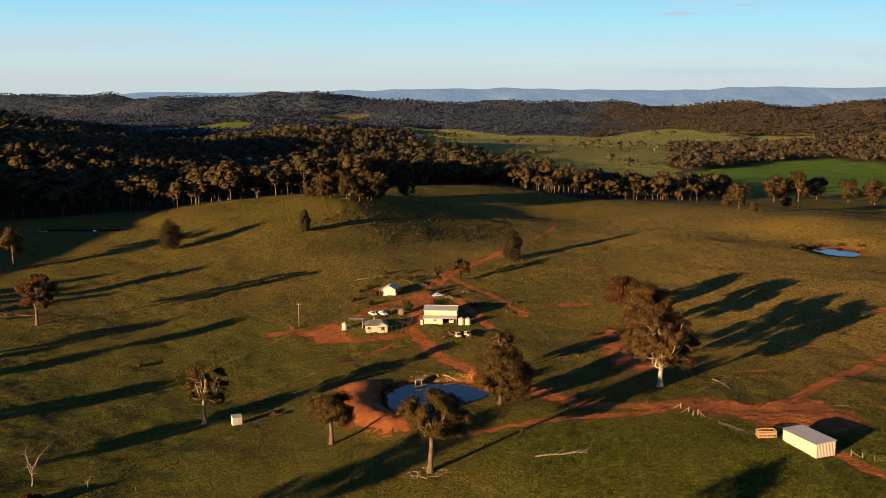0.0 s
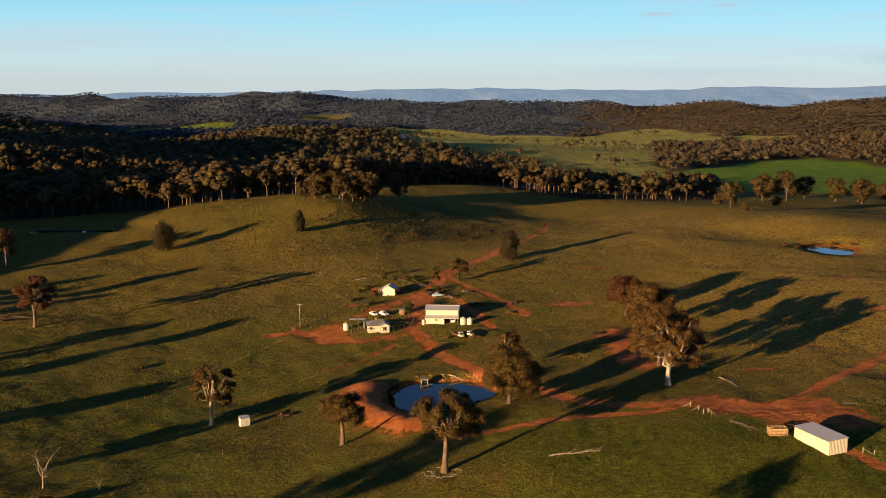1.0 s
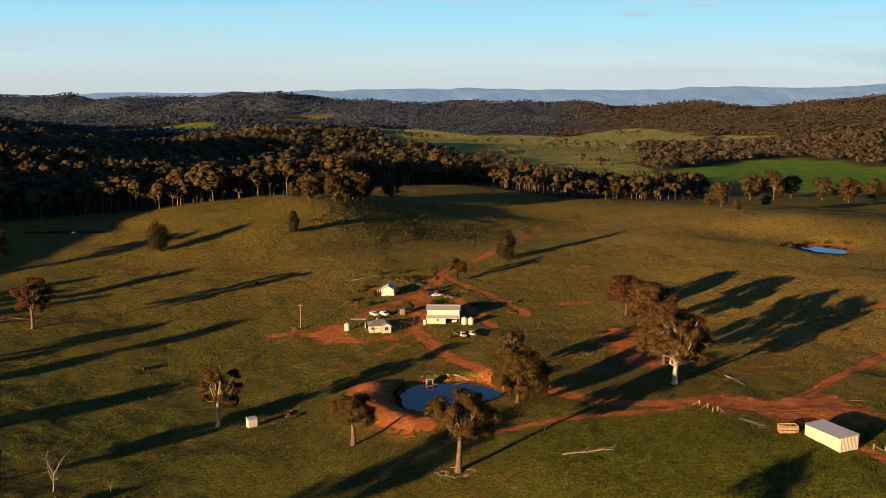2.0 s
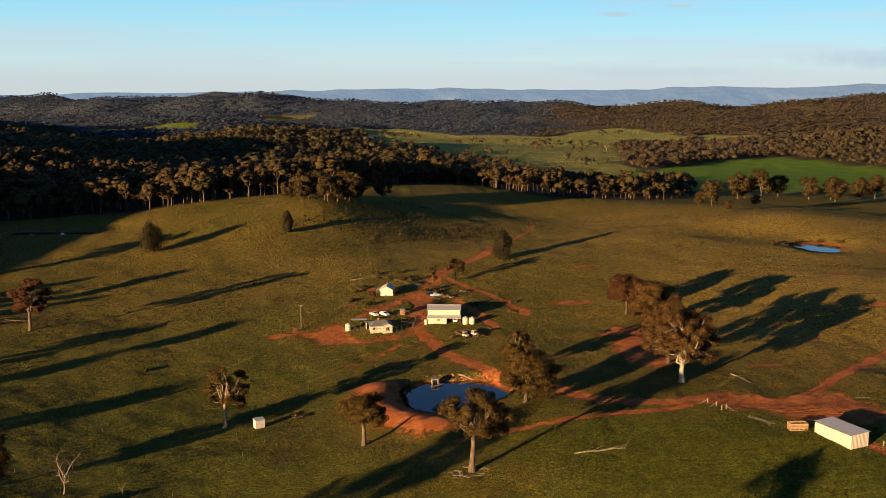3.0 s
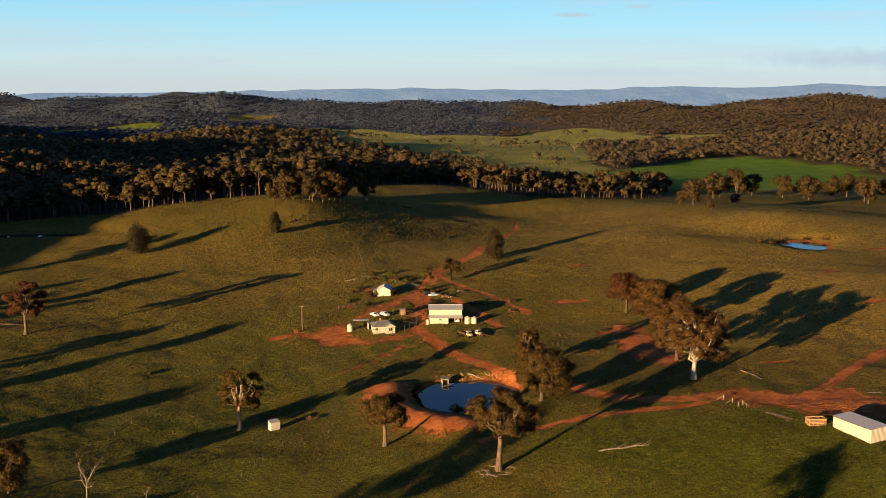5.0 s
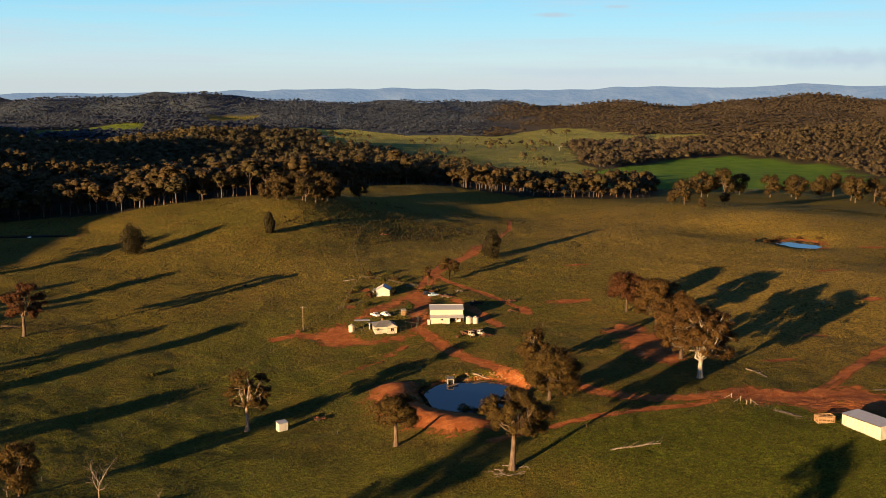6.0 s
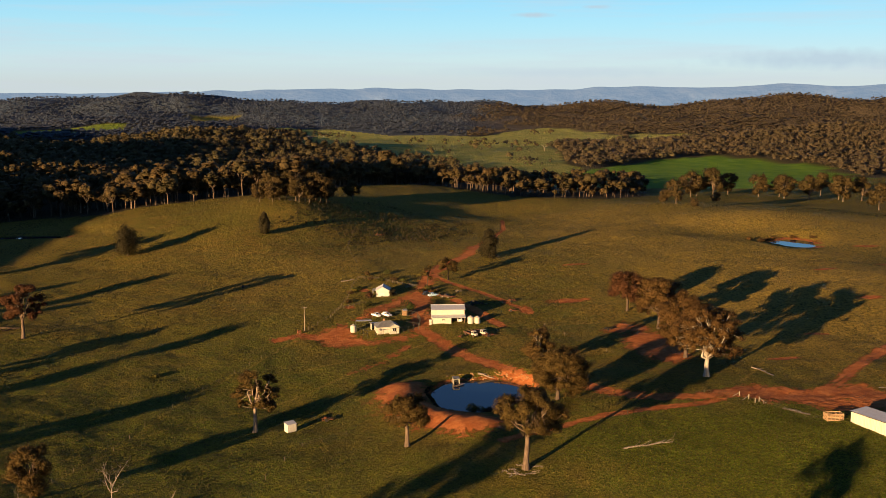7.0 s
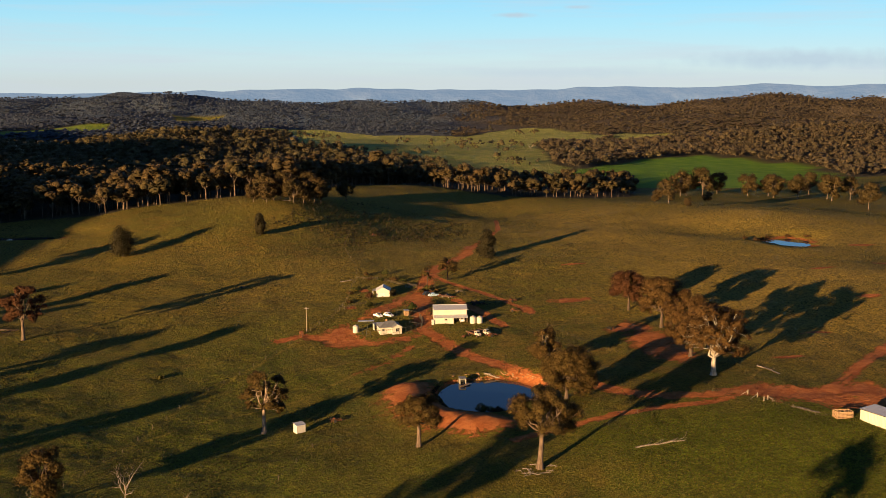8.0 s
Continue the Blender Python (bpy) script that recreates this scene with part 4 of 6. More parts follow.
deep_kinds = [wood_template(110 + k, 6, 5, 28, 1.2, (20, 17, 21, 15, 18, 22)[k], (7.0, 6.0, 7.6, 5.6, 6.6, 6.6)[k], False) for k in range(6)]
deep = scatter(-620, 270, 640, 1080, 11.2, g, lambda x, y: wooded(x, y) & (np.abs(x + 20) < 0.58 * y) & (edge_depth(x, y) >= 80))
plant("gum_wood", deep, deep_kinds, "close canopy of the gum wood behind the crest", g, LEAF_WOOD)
mid_kinds = [wood_template(70 + k, 2, 5, 20, 1.5, (15, 12, 17, 14, 11, 16)[k], (6.2, 5.2, 7.0, 6.4, 4.6, 5.8)[k], False, 2, 0.35, 0.2) for k in range(6)]
mid = scatter(-1000, 220, 1080, 2050, 11.0, g, lambda x, y: wooded(x, y) & abreast(x, y))
plant("gum_wood", mid, mid_kinds, "forested ridge beyond the farm", g, LEAF_MID)
hill_kinds = [wood_template(100 + k, 2, 5, 18, 1.5, (12, 10, 14, 11, 9, 13)[k], (6.6, 5.4, 7.0, 6.6, 5.0, 6.2)[k], False, 2, 0.45, 0.15) for k in range(6)]
hill = scatter(220, 1400, 1080, 2050, 10.4, g, lambda x, y: wooded(x, y) & abreast(x, y))
plant("gum_wood", hill, hill_kinds, "olive-brown forest round the valley fields", g, LEAF_HILL)
far_kinds = [wood_template(80 + k, 1, 5, 0, 0, (5.5, 4.5, 6.5, 5, 7, 5)[k], (5.8, 4.8, 6.8, 6.2, 6.0, 5.2)[k], False, 2, 0.6, -0.2) for k in range(6)]
near_side = scatter(-1500, 1900, 2050, 2800, 11.6, g, lambda x, y: wooded(x, y) & abreast(x, y))
far_side = scatter(-2000, 2900, 2800, 4200, 17.0, g, lambda x, y: wooded(x, y) & abreast(x, y) & (vnoise(x, y, 110, 33) > -0.5) & ((y < 4080) | (x > 160 + 0.25 * (y - 2050))))
far = np.concatenate([near_side, far_side])
# the left-hand trees take the leaves tinted for haze
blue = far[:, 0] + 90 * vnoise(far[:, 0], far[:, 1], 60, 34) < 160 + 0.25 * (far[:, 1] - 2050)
plant("far_wood", far[blue], far_kinds, "distant forest on rolling hills, tinted slate-blue for haze", g, LEAF_FAR)
plant("far_wood", far[~blue], far_kinds, "distant olive-brown forest on rolling hills", g, LEAF_HILL)
# trees dotted over the valley's fields, single and in clumps
dots = scatter(-160, 760, 1150, 3000, 34, g, lambda x, y: (open_land(x, y) > 0.5) & (vnoise(x, y, 120, 44) > 0.66))
groups = [np.array([[x, y]]) + g.normal(size=(n, 2)) * r for x, y, n, r in ((290, 1650, 7, 7), (246, 1357, 9, 9), (372, 1336, 8, 10), (364, 1525, 12, 16), (543, 2657, 6, 10), (573, 2660, 4, 6), (232, 1747, 14, 26), (300, 2120, 10, 30), (462, 1440, 8, 14), (330, 1310, 5, 8))]
plant("valley_trees", np.concatenate([dots] + groups), mid_kinds, "clumps of trees on the valley fields", g, LEAF_MID)

# ---- farm buildings ----


def gable_roof(name, root, w, d, eave, rise, over, material, thick=0.05):
    """Two ribbed slopes with the ridge along y."""
    run = w / 2 + over
    drop = rise * over / (w / 2)
    slope = math.hypot(run, rise + drop)
    for s in (-1, 1):
        bm = corrugated((s * run, (-d / 2 - over) if s > 0 else (d / 2 + over), eave - drop), (0, s, 0), (-s * run, 0, rise + drop), d + 2 * over, slope, 0.3, 0.035, thick)
        part(name, bm, material, root)
    bm = bmesh.new()
    rod((0, -d / 2 - over, eave + rise + 0.03), (0, d / 2 + over, eave + rise + 0.03), 0.09, bm, 6)
    part("ridge_cap", bm, material, root)


def gable_wall(x0, x1, y, z0, eave, rise, out, pitch=0.3, depth=0.02):
    """A boarded gable end, as wide as x0..x1, facing out (-1 or 1 along y)."""
    bm = bmesh.new()
    n = int((x1 - x0) / pitch)
    for i in range(n):
        a, b = x0 + (x1 - x0) * i / n, x0 + (x1 - x0) * (i + 1) / n
        top = [eave + rise * (1 - abs((x - (x0 + x1) / 2) / ((x1 - x0) / 2))) for x in (a, b)]
        q = depth * (i % 2) * out
        vs = [bm.verts.new(p) for p in ((a, y + q, z0), (b, y + q, z0), (b, y + q, top[1]), (a, y + q, top[0]),
                                        (a, y - 0.1 * out, z0), (b, y - 0.1 * out, z0), (b, y - 0.1 * out, top[1]), (a, y - 0.1 * out, top[0]))]
        for f in ((0, 1, 2, 3), (5, 4, 7, 6), (3, 2, 6, 7), (0, 3, 7, 4), (1, 5, 6, 2)):
            bm.faces.new([vs[k] for k in f])
    bmesh.ops.recalc_face_normals(bm, faces=bm.faces)
    return bm


def window_part(root, x, y, z, w, h, out=-1):
    frame_bm = bmesh.new()
    t = 0.07
    for a, b, c, d in ((x - w / 2, x + w / 2, z, z + t), (x - w / 2, x + w / 2, z + h - t, z + h), (x - w / 2, x - w / 2 + t, z, z + h), (x + w / 2 - t, x + w / 2, z, z + h), (x - t / 2, x + t / 2, z, z + h)):
        box(a, min(y, y + out * 0.08), c, b, max(y, y + out * 0.08), d, 0, frame_bm)
    win = part("window", frame_bm, WHITE, root)
    part("pane", box(x - w / 2, min(y, y + out * 0.04), z, x + w / 2, max(y, y + out * 0.04), z + h), GLASS, win)
    part("sill", box(x - w / 2 - 0.1, min(y, y + out * 0.16), z - 0.08, x + w / 2 + 0.1, max(y, y + out * 0.16), z), WHITE, win)


def main_shed():
    root = thing("machinery_shed", pose(-1.4, 384.2, ground_z(-1.4, 384.2) - 0.05, 0, 0, -4.4), "cream corrugated machinery shed with grey roof and open lean-to bay", "shed")
    w, run = 12.4, 2.7
    # lean-to: closed on one side, open bay on the other
    part("wall", corrugated((-w / 2, 0, -0.3), (1, 0, 0), (0, 0, 1), 7.2, 2.7), CREAM, root)
    part("wall", corrugated((-w / 2, run, -0.3), (0, -1, 0), (0, 0, 1), run, 2.7), CREAM, root)
    part("wall", corrugated((w / 2, 0, -0.3), (0, 1, 0), (0, 0, 1), run, 2.7), CREAM, root)
    part("wall", corrugated((-w / 2, run, 2.3), (1, 0, 0), (0, 0, 1), w, 2.7), CREAM, root)
    part("wall", corrugated((w / 2, run, -0.3), (0, 1, 0), (0, 0, 1), 9.0, 5.3), CREAM, root)
    part("wall", corrugated((-w / 2, run + 9.0, -0.3), (0, -1, 0), (0, 0, 1), 9.0, 5.3), CREAM, root)
    part("wall", corrugated((w / 2, run + 9.0, -0.3), (-1, 0, 0), (0, 0, 1), w, 5.3), CREAM, root)
    # near-black sheet painting the shade inside the bay
    part("wall", box(-w / 2, run + 0.05, -0.3, w / 2, run + 0.12, 2.5), DARK, root, "back of the open bay, near-black for the shade inside")
    part("post", box(w / 2 - 0.2, 0.0, -0.3, w / 2, 0.2, 2.4), TIMBER, root)
    part("post", box(w / 2 - 2.7, 0.0, -0.3, w / 2 - 2.55, 0.15, 2.4), TIMBER, root)
    part("lean_to_roof", corrugated((-w / 2 - 0.3, -0.4, 2.42), (1, 0, 0), (0, run + 0.4, 0.55), w + 0.6, math.hypot(run + 0.4, 0.55), 0.3, 0.035), ZINC, root)
    s = math.hypot(4.9, 1.0)
    part("roof", corrugated((-w / 2 - 0.35, run - 0.35, 4.93), (1, 0, 0), (0, 4.85, 0.95), w + 0.7, s, 0.3, 0.018), ZINC, root)
    part("roof", corrugated((w / 2 + 0.35, run + 9.35, 4.93), (-1, 0, 0), (0, -4.85, 0.95), w + 0.7, s, 0.3, 0.018), ZINC, root)
    part("ridge_cap", rod((-w / 2 - 0.35, run + 4.5, 5.92), (w / 2 + 0.35, run + 4.5, 5.92), 0.12, None, 6), ZINC, root)
    for x in (-w / 2, w / 2):
        bm = bmesh.new()
        vs = [bm.verts.new(p) for p in ((x, run, 5.0), (x, run + 9.0, 5.0), (x, run + 4.5, 5.85))]
        bm.faces.new(vs)
        ext = bmesh.ops.extrude_face_region(bm, geom=bm.faces[:])
        bmesh.ops.translate(bm, vec=(0.06 * (1 if x < 0 else -1), 0, 0), verts=[v for v in ext["geom"] if isinstance(v, bmesh.types.BMVert)])
        part("gable", bm, CREAM, root)
    window_part(root, -2.0, -0.02, 1.3, 1.0, 0.75)
    part("gutter", rod((-w / 2 - 0.3, -0.44, 2.38), (w / 2 + 0.3, -0.44, 2.38), 0.07, None, 6), WHITE, root)
    part("gutter", rod((-w / 2 - 0.35, run - 0.4, 4.9), (w / 2 + 0.35, run - 0.4, 4.9), 0.07, None, 6), WHITE, root)


main_shed()


def cabinet_box():
    root = thing("gas_cabinet", pose(-8.4, 384.6, ground_z(-8.4, 384.6) - 0.05, 0, 0, -4.4), "small cream cabinet against the shed wall", "cabinet")
    part("body", box(-0.5, -0.4, 0, 0.5, 0.4, 1.9, 0.03), CREAM, root)
    part("roof", box(-0.6, -0.5, 1.9, 0.6, 0.5, 1.97), ZINC, root)


cabinet_box()


def slab(points, thick=0.07):
    """A flat sheet with the outline given, as thick as that downwards."""
    bm = bmesh.new()
    top = [bm.verts.new(p) for p in points]
    low = [bm.verts.new((p[0], p[1], p[2] - thick)) for p in points]
    n = len(points)
    bm.faces.new(top)
    bm.faces.new(low[::-1])
    for i in range(n):
        bm.faces.new((top[i], low[i], low[(i + 1) % n], top[(i + 1) % n]))
    bmesh.ops.recalc_face_normals(bm, faces=bm.faces)
    return bm


def house():
    root = thing("farmhouse", pose(-25.4, 380.9, ground_z(-25.6, 380.5) - 0.1, 0, 0, 7), "small cream farmhouse with grey hipped iron roof and front gable", "house")
    w, d, eave, rise, o = 8.0, 5.8, 2.5, 1.5, 0.4
    x0, x1, y0, y1 = -w / 2, w / 2, -d / 2, d / 2
    part("wall", corrugated((x0, y0, -0.4), (1, 0, 0), (0, 0, 1), w, eave + 0.4, 0.3, 0.015, 0.1), CREAM, root)
    part("wall", corrugated((x1, y1, -0.4), (-1, 0, 0), (0, 0, 1), w, eave + 0.4, 0.3, 0.015, 0.1), CREAM, root)
    part("wall", corrugated((x0, y1, -0.4), (0, -1, 0), (0, 0, 1), d, eave + 0.4, 0.3, 0.015, 0.1), CREAM, root)
    part("wall", corrugated((x1, y0, -0.4), (0, 1, 0), (0, 0, 1), d, eave + 0.4, 0.3, 0.015, 0.1), CREAM, root)
    r0, r1, top = (x0 + 2.6, 0, eave + rise), (x1 - 2.2, 0, eave + rise), eave - 0.12
    c = [(x0 - o, y0 - o, top), (x1 + o, y0 - o, top), (x1 + o, y1 + o, top), (x0 - o, y1 + o, top)]
    for pts in ((c[0], c[1], r1, r0), (c[2], c[3], r0, r1), (c[3], c[0], r0), (c[1], c[2], r1)):
        part("roof", slab(pts), ZINC_OLD, root)
    part("ridge_cap", rod(r0, r1, 0.1, None, 6), ZINC_OLD, root)
    # the front room under its own gable
    gx, half, fy, gr = 2.2, 1.8, y0 - 1.3, 1.05
    front = gable_wall(gx - half, gx + half, fy, -0.4, eave, gr, -1)
    part("gable", front, CREAM, root)
    for sx in (gx - half, gx + half - 0.1):
        part("wall", box(sx, fy + 0.1, -0.4, sx + 0.1, y0 - 0.005, eave), CREAM, root)
    for s in (-1, 1):
        e = gx + s * (half + 0.3)
        part("gable_roof", slab([(e, fy - 0.35, eave - 0.1), (gx, fy - 0.35, eave + gr + 0.08), (gx, y0 + 1.6, eave + gr + 0.08), (e, y0 + 0.1, eave - 0.1)]), ZINC_OLD, root)
        part("barge_board", rod((e, fy - 0.38, eave - 0.1), (gx, fy - 0.38, eave + gr + 0.05), 0.06, None, 4), WHITE, root)
    window_part(root, gx, fy - 0.03, 0.8, 1.3, 1.3)
    window_part(root, x0 + 1.2, y0 - 0.03, 0.9, 0.9, 1.1)
    door = part("door", box(-1.2, y0 - 0.06, 0, -0.3, y0 - 0.005, 2.05), WHITE, root)
    part("handle", box(-0.42, y0 - 0.11, 0.98, -0.36, y0 - 0.06, 1.08), STEEL, door)
    part("chimney", box(-1.0, 0.9, eave + 0.5, -0.4, 1.5, eave + rise + 0.6, 0.04), STONE, root)
    # back wing
    part("wing_wall", corrugated((x0 - 1.0, y1 + 2.4, -0.4), (1, 0, 0), (0, 0, 1), 7.4, 2.7, 0.3, 0.015, 0.1), CREAM, root)
    part("wing_roof", corrugated((x0 - 1.4, y1 + 0.45, 2.6), (1, 0, 0), (0, 2.5, -0.25), 7.8, 2.5, 0.3, 0.03), ZINC, root)
    part("wing_wall", box(x0 - 1.0, y1 + 0.1, -0.4, x0 - 0.9, y1 + 2.4, 2.3), CREAM, root)


house()


def cottage():
    root = thing("cottage", pose(-22.6, 433.5, ground_z(-22.6, 433.5) - 0.1, 0, 0, -8), "white gabled weatherboard cottage with grey iron roof", "house")
    w, d, eave, rise = 5.6, 6.6, 2.7, 1.5
    part("wall", gable_wall(-w / 2, w / 2, -d / 2, -0.4, eave, rise, -1), WHITE, root)
    part("wall", gable_wall(-w / 2, w / 2, d / 2, -0.4, eave, rise, 1), WHITE, root)
    part("wall", corrugated((-w / 2, d / 2, -0.4), (0, -1, 0), (0, 0, 1), d, eave + 0.4, 0.3, 0.015, 0.1), WHITE, root)
    part("wall", corrugated((w / 2, -d / 2, -0.4), (0, 1, 0), (0, 0, 1), d, eave + 0.4, 0.3, 0.015, 0.1), WHITE, root)
    gable_roof("roof", root, w, d, eave, rise, 0.3, ZINC)
    door = part("roller_door", box(-1.7, -d / 2 - 0.06, 0, 0.9, -d / 2, 1.7, 0.02), ZINC, root)
    part("handle", box(-0.5, -d / 2 - 0.1, 0.5, -0.3, -d / 2 - 0.06, 0.56), STEEL, door)
    part("verandah_roof", corrugated((-w / 2 - 1.8, -d / 2 + 1.0, 2.2), (0, 1, 0), (1.8, 0, 0.3), d - 1.4, 1.83, 0.3, 0.03), ZINC_OLD, root)
    for y in (-d / 2 + 1.1, d / 2 - 0.5):
        part("verandah_post", box(-w / 2 - 1.7, y, -0.4, -w / 2 - 1.58, y + 0.12, 2.2), WHITE, root)


cottage()


def paddock_shed():
    """The long cream shed by the stockyard, with a near-flat roof."""
    root = thing("paddock_shed", pose(86.6, 230.6, ground_z(86.6, 230.6) - 0.1, 0, 0, 21), "long cream corrugated shed with flat grey roof", "shed")
    L, W, h0, h1 = 11.8, 5.6, 3.55, 3.75
    part("wall", corrugated((0, L, -0.6), (0, -1, 0), (0, 0, 1), L, h0 + 0.6, 0.42, 0.05), CREAM, root)
    part("wall", corrugated((0, 0, -0.6), (1, 0, 0), (0, 0, 1), W, 0, 0.42, 0.05, 0.02, (h0 + 0.6, h1 + 0.6)), CREAM, root)
    part("wall", corrugated((W, 0, -0.6), (0, 1, 0), (0, 0, 1), L, h1 + 0.6, 0.42, 0.05), CREAM, root)
    part("wall", corrugated((W, L, -0.6), (-1, 0, 0), (0, 0, 1), W, 0, 0.42, 0.05, 0.02, (h1 + 0.6, h0 + 0.6)), CREAM, root)
    part("roof", corrugated((-0.25, L + 0.25, h0 + 0.12), (0, -1, 0), (W + 0.5, 0, (h1 - h0) * 1.08), L + 0.5, W + 0.5, 0.4, 0.04), ZINC, root)
    # dark strip standing in for the shaded gap under the roof edge
    part("eave_shade", box(-0.05, 0.0, h0 - 0.12, 0.05, L, h0 + 0.06), DARK, root)
    part("roof_patch", box(0.6, L - 1.6, h0 + 0.17, 1.6, L - 0.5, h0 + 0.2), CREAM, root, "pale replaced roof sheet")
    for k in range(7):
        y = L * (k + 0.5) / 7
        part("downpipe" if k == 3 else "stud", box(-0.10, y - 0.04, -0.4, -0.055, y + 0.04, h0 - 0.05), CREAM, root)


paddock_shed()


def tank(x, y, r, h, label):
    root = thing("water_tank", at_ground(x, y, 0, 0.1), label, "water tank", "rainwater tanks")
    bm = bmesh.new()
    n = 12
    for i in range(n):
        z = h * i / n
        bmesh.ops.create_cone(bm, cap_ends=False, segments=28, radius1=r * (1.0 if i % 2 else 0.985), radius2=r * (0.985 if i % 2 else 1.0), depth=h / n, matrix=Matrix.Translation((0, 0, z + h / n / 2)))
    part("body", bm, CREAM, root, "", True)
    bm = bmesh.new()
    bmesh.ops.create_cone(bm, cap_ends=True, segments=28, radius1=r * 1.02, radius2=r * 0.25, depth=0.35, matrix=Matrix.Translation((0, 0, h + 0.17)))
    part("lid", bm, CREAM, root)
    part("hatch", rod((0, 0, h + 0.3), (0, 0, h + 0.5), r * 0.24, None, 16), CREAM, root)
    part("outlet_pipe", rod((r, 0, 0.3), (r + 0.4, 0, 0.3), 0.05), STEEL, root)


tank(6.7, 382.2, 1.15, 2.45, "cream ribbed rainwater tank beside the shed")
tank(9.2, 381.8, 1.12, 2.35, "cream ribbed rainwater tank beside the shed")
tank(-37.6, 384.2, 1.1, 2.5, "cream ribbed rainwater tank beside the pergola")


def small_hut(name, x, y, w, d, h, turn, label, category, open_front=False, mat=WHITE, roof=ZINC):
    root = thing(name, at_ground(x, y, turn, 0.1), label, category)
    if open_front:
        for a, b, c, e in ((-w / 2, -w / 2 + 0.12, -d / 2, d / 2), (w / 2 - 0.12, w / 2, -d / 2, d / 2), (-w / 2 + 0.12, w / 2 - 0.12, d / 2 - 0.12, d / 2)):
            part("wall", box(a, c, 0, b, e, h), mat, root)
        part("lintel", box(-w / 2 + 0.12, -d / 2, h - 0.3, w / 2 - 0.12, -d / 2 + 0.12, h), mat, root)
        part("floor_slab", box(-w / 2 + 0.12, -d / 2, 0, w / 2 - 0.12, d / 2 - 0.12, 0.12), STONE, root)
        part("pump", box(-0.4, -0.3, 0.12, 0.4, 0.3, 0.7, 0.08), DARK, root)
    else:
        part("body", corrugated((-w / 2, -d / 2, 0), (1, 0, 0), (0, 0, 1), w, h, 0.22, 0.025), mat, root)
        part("body", corrugated((w / 2, -d / 2, 0), (0, 1, 0), (0, 0, 1), d, h, 0.22, 0.025), mat, root)
        part("body", corrugated((w / 2, d / 2, 0), (-1, 0, 0), (0, 0, 1), w, h, 0.22, 0.025), mat, root)
        part("body", corrugated((-w / 2, d / 2, 0), (0, -1, 0), (0, 0, 1), d, h, 0.22, 0.025), mat, root)
        part("door", box(-0.4, -d / 2 - 0.06, 0.05, 0.4, -d / 2 - 0.02, h * 0.85), mat, root)
    part("roof", corrugated((-w / 2 - 0.15, -d / 2 - 0.15, h), (1, 0, 0), (0, d + 0.3, 0.25), w + 0.3, math.hypot(d + 0.3, 0.25), 0.25, 0.03), roof, root)


small_hut("bore_hut", -60, 289, 2.7, 2.3, 2.5, 25, "small cream tin hut with low roof in the paddock", "hut")
small_hut("pump_shed", -8.0, 319.6, 2.0, 1.8, 2.1, 6, "small open-fronted pump shed at the water's edge", "hut", True, WHITE_OLD, ZINC_OLD)
small_hut("garden_shed", -16.8, 398.5, 1.7, 1.7, 2.1, 10, "small olive garden shed behind the house", "hut", False, TIMBER, ZINC)


def jetty():
    root = thing("pump_pipe", pose(-6.6, 317.6, POND[2] + 0.25, 0, 0, -55), "short timber ramp and pipe from pump shed to water", "pipe")
    part("ramp", box(-0.35, -3.2, 0, 0.35, 1.0, 0.12), TIMBER, root)
    part("pipe", rod((0.45, -3.6, -0.25), (0.45, 1.2, 0.2), 0.08), STEEL, root)


jetty()


def power_pole():
    root = thing("power_pole", at_ground(-55.7, 390, 0, 0.3), "tall timber power pole with one crossarm", "power pole")
    part("pole", rod((0, 0, 0), (0, 0, 9.6), 0.17, None, 10, 0.11), POST_PALE, root)
    part("crossarm", box(-0.95, -0.06, 9.1, 0.95, 0.06, 9.24), POST_PALE, root)
    for x in (-0.85, -0.3, 0.3, 0.85):
        part("insulator", rod((x, 0, 9.24), (x, 0, 9.45), 0.05), WHITE, root)


power_pole()


def switch_stump():
    root = thing("meter_box", at_ground(-57.8, 386.5, 20, 0.2), "rusty meter box on posts beside the power pole", "box")
    for x in (-0.55, 0.55):
        part("post", box(x - 0.12, -0.12, 0, x + 0.12, 0.12, 1.8), RUST, root)
    part("box", box(-0.7, -0.3, 0.7, 0.7, 0.3, 1.7, 0.04), RUST, root)


switch_stump()


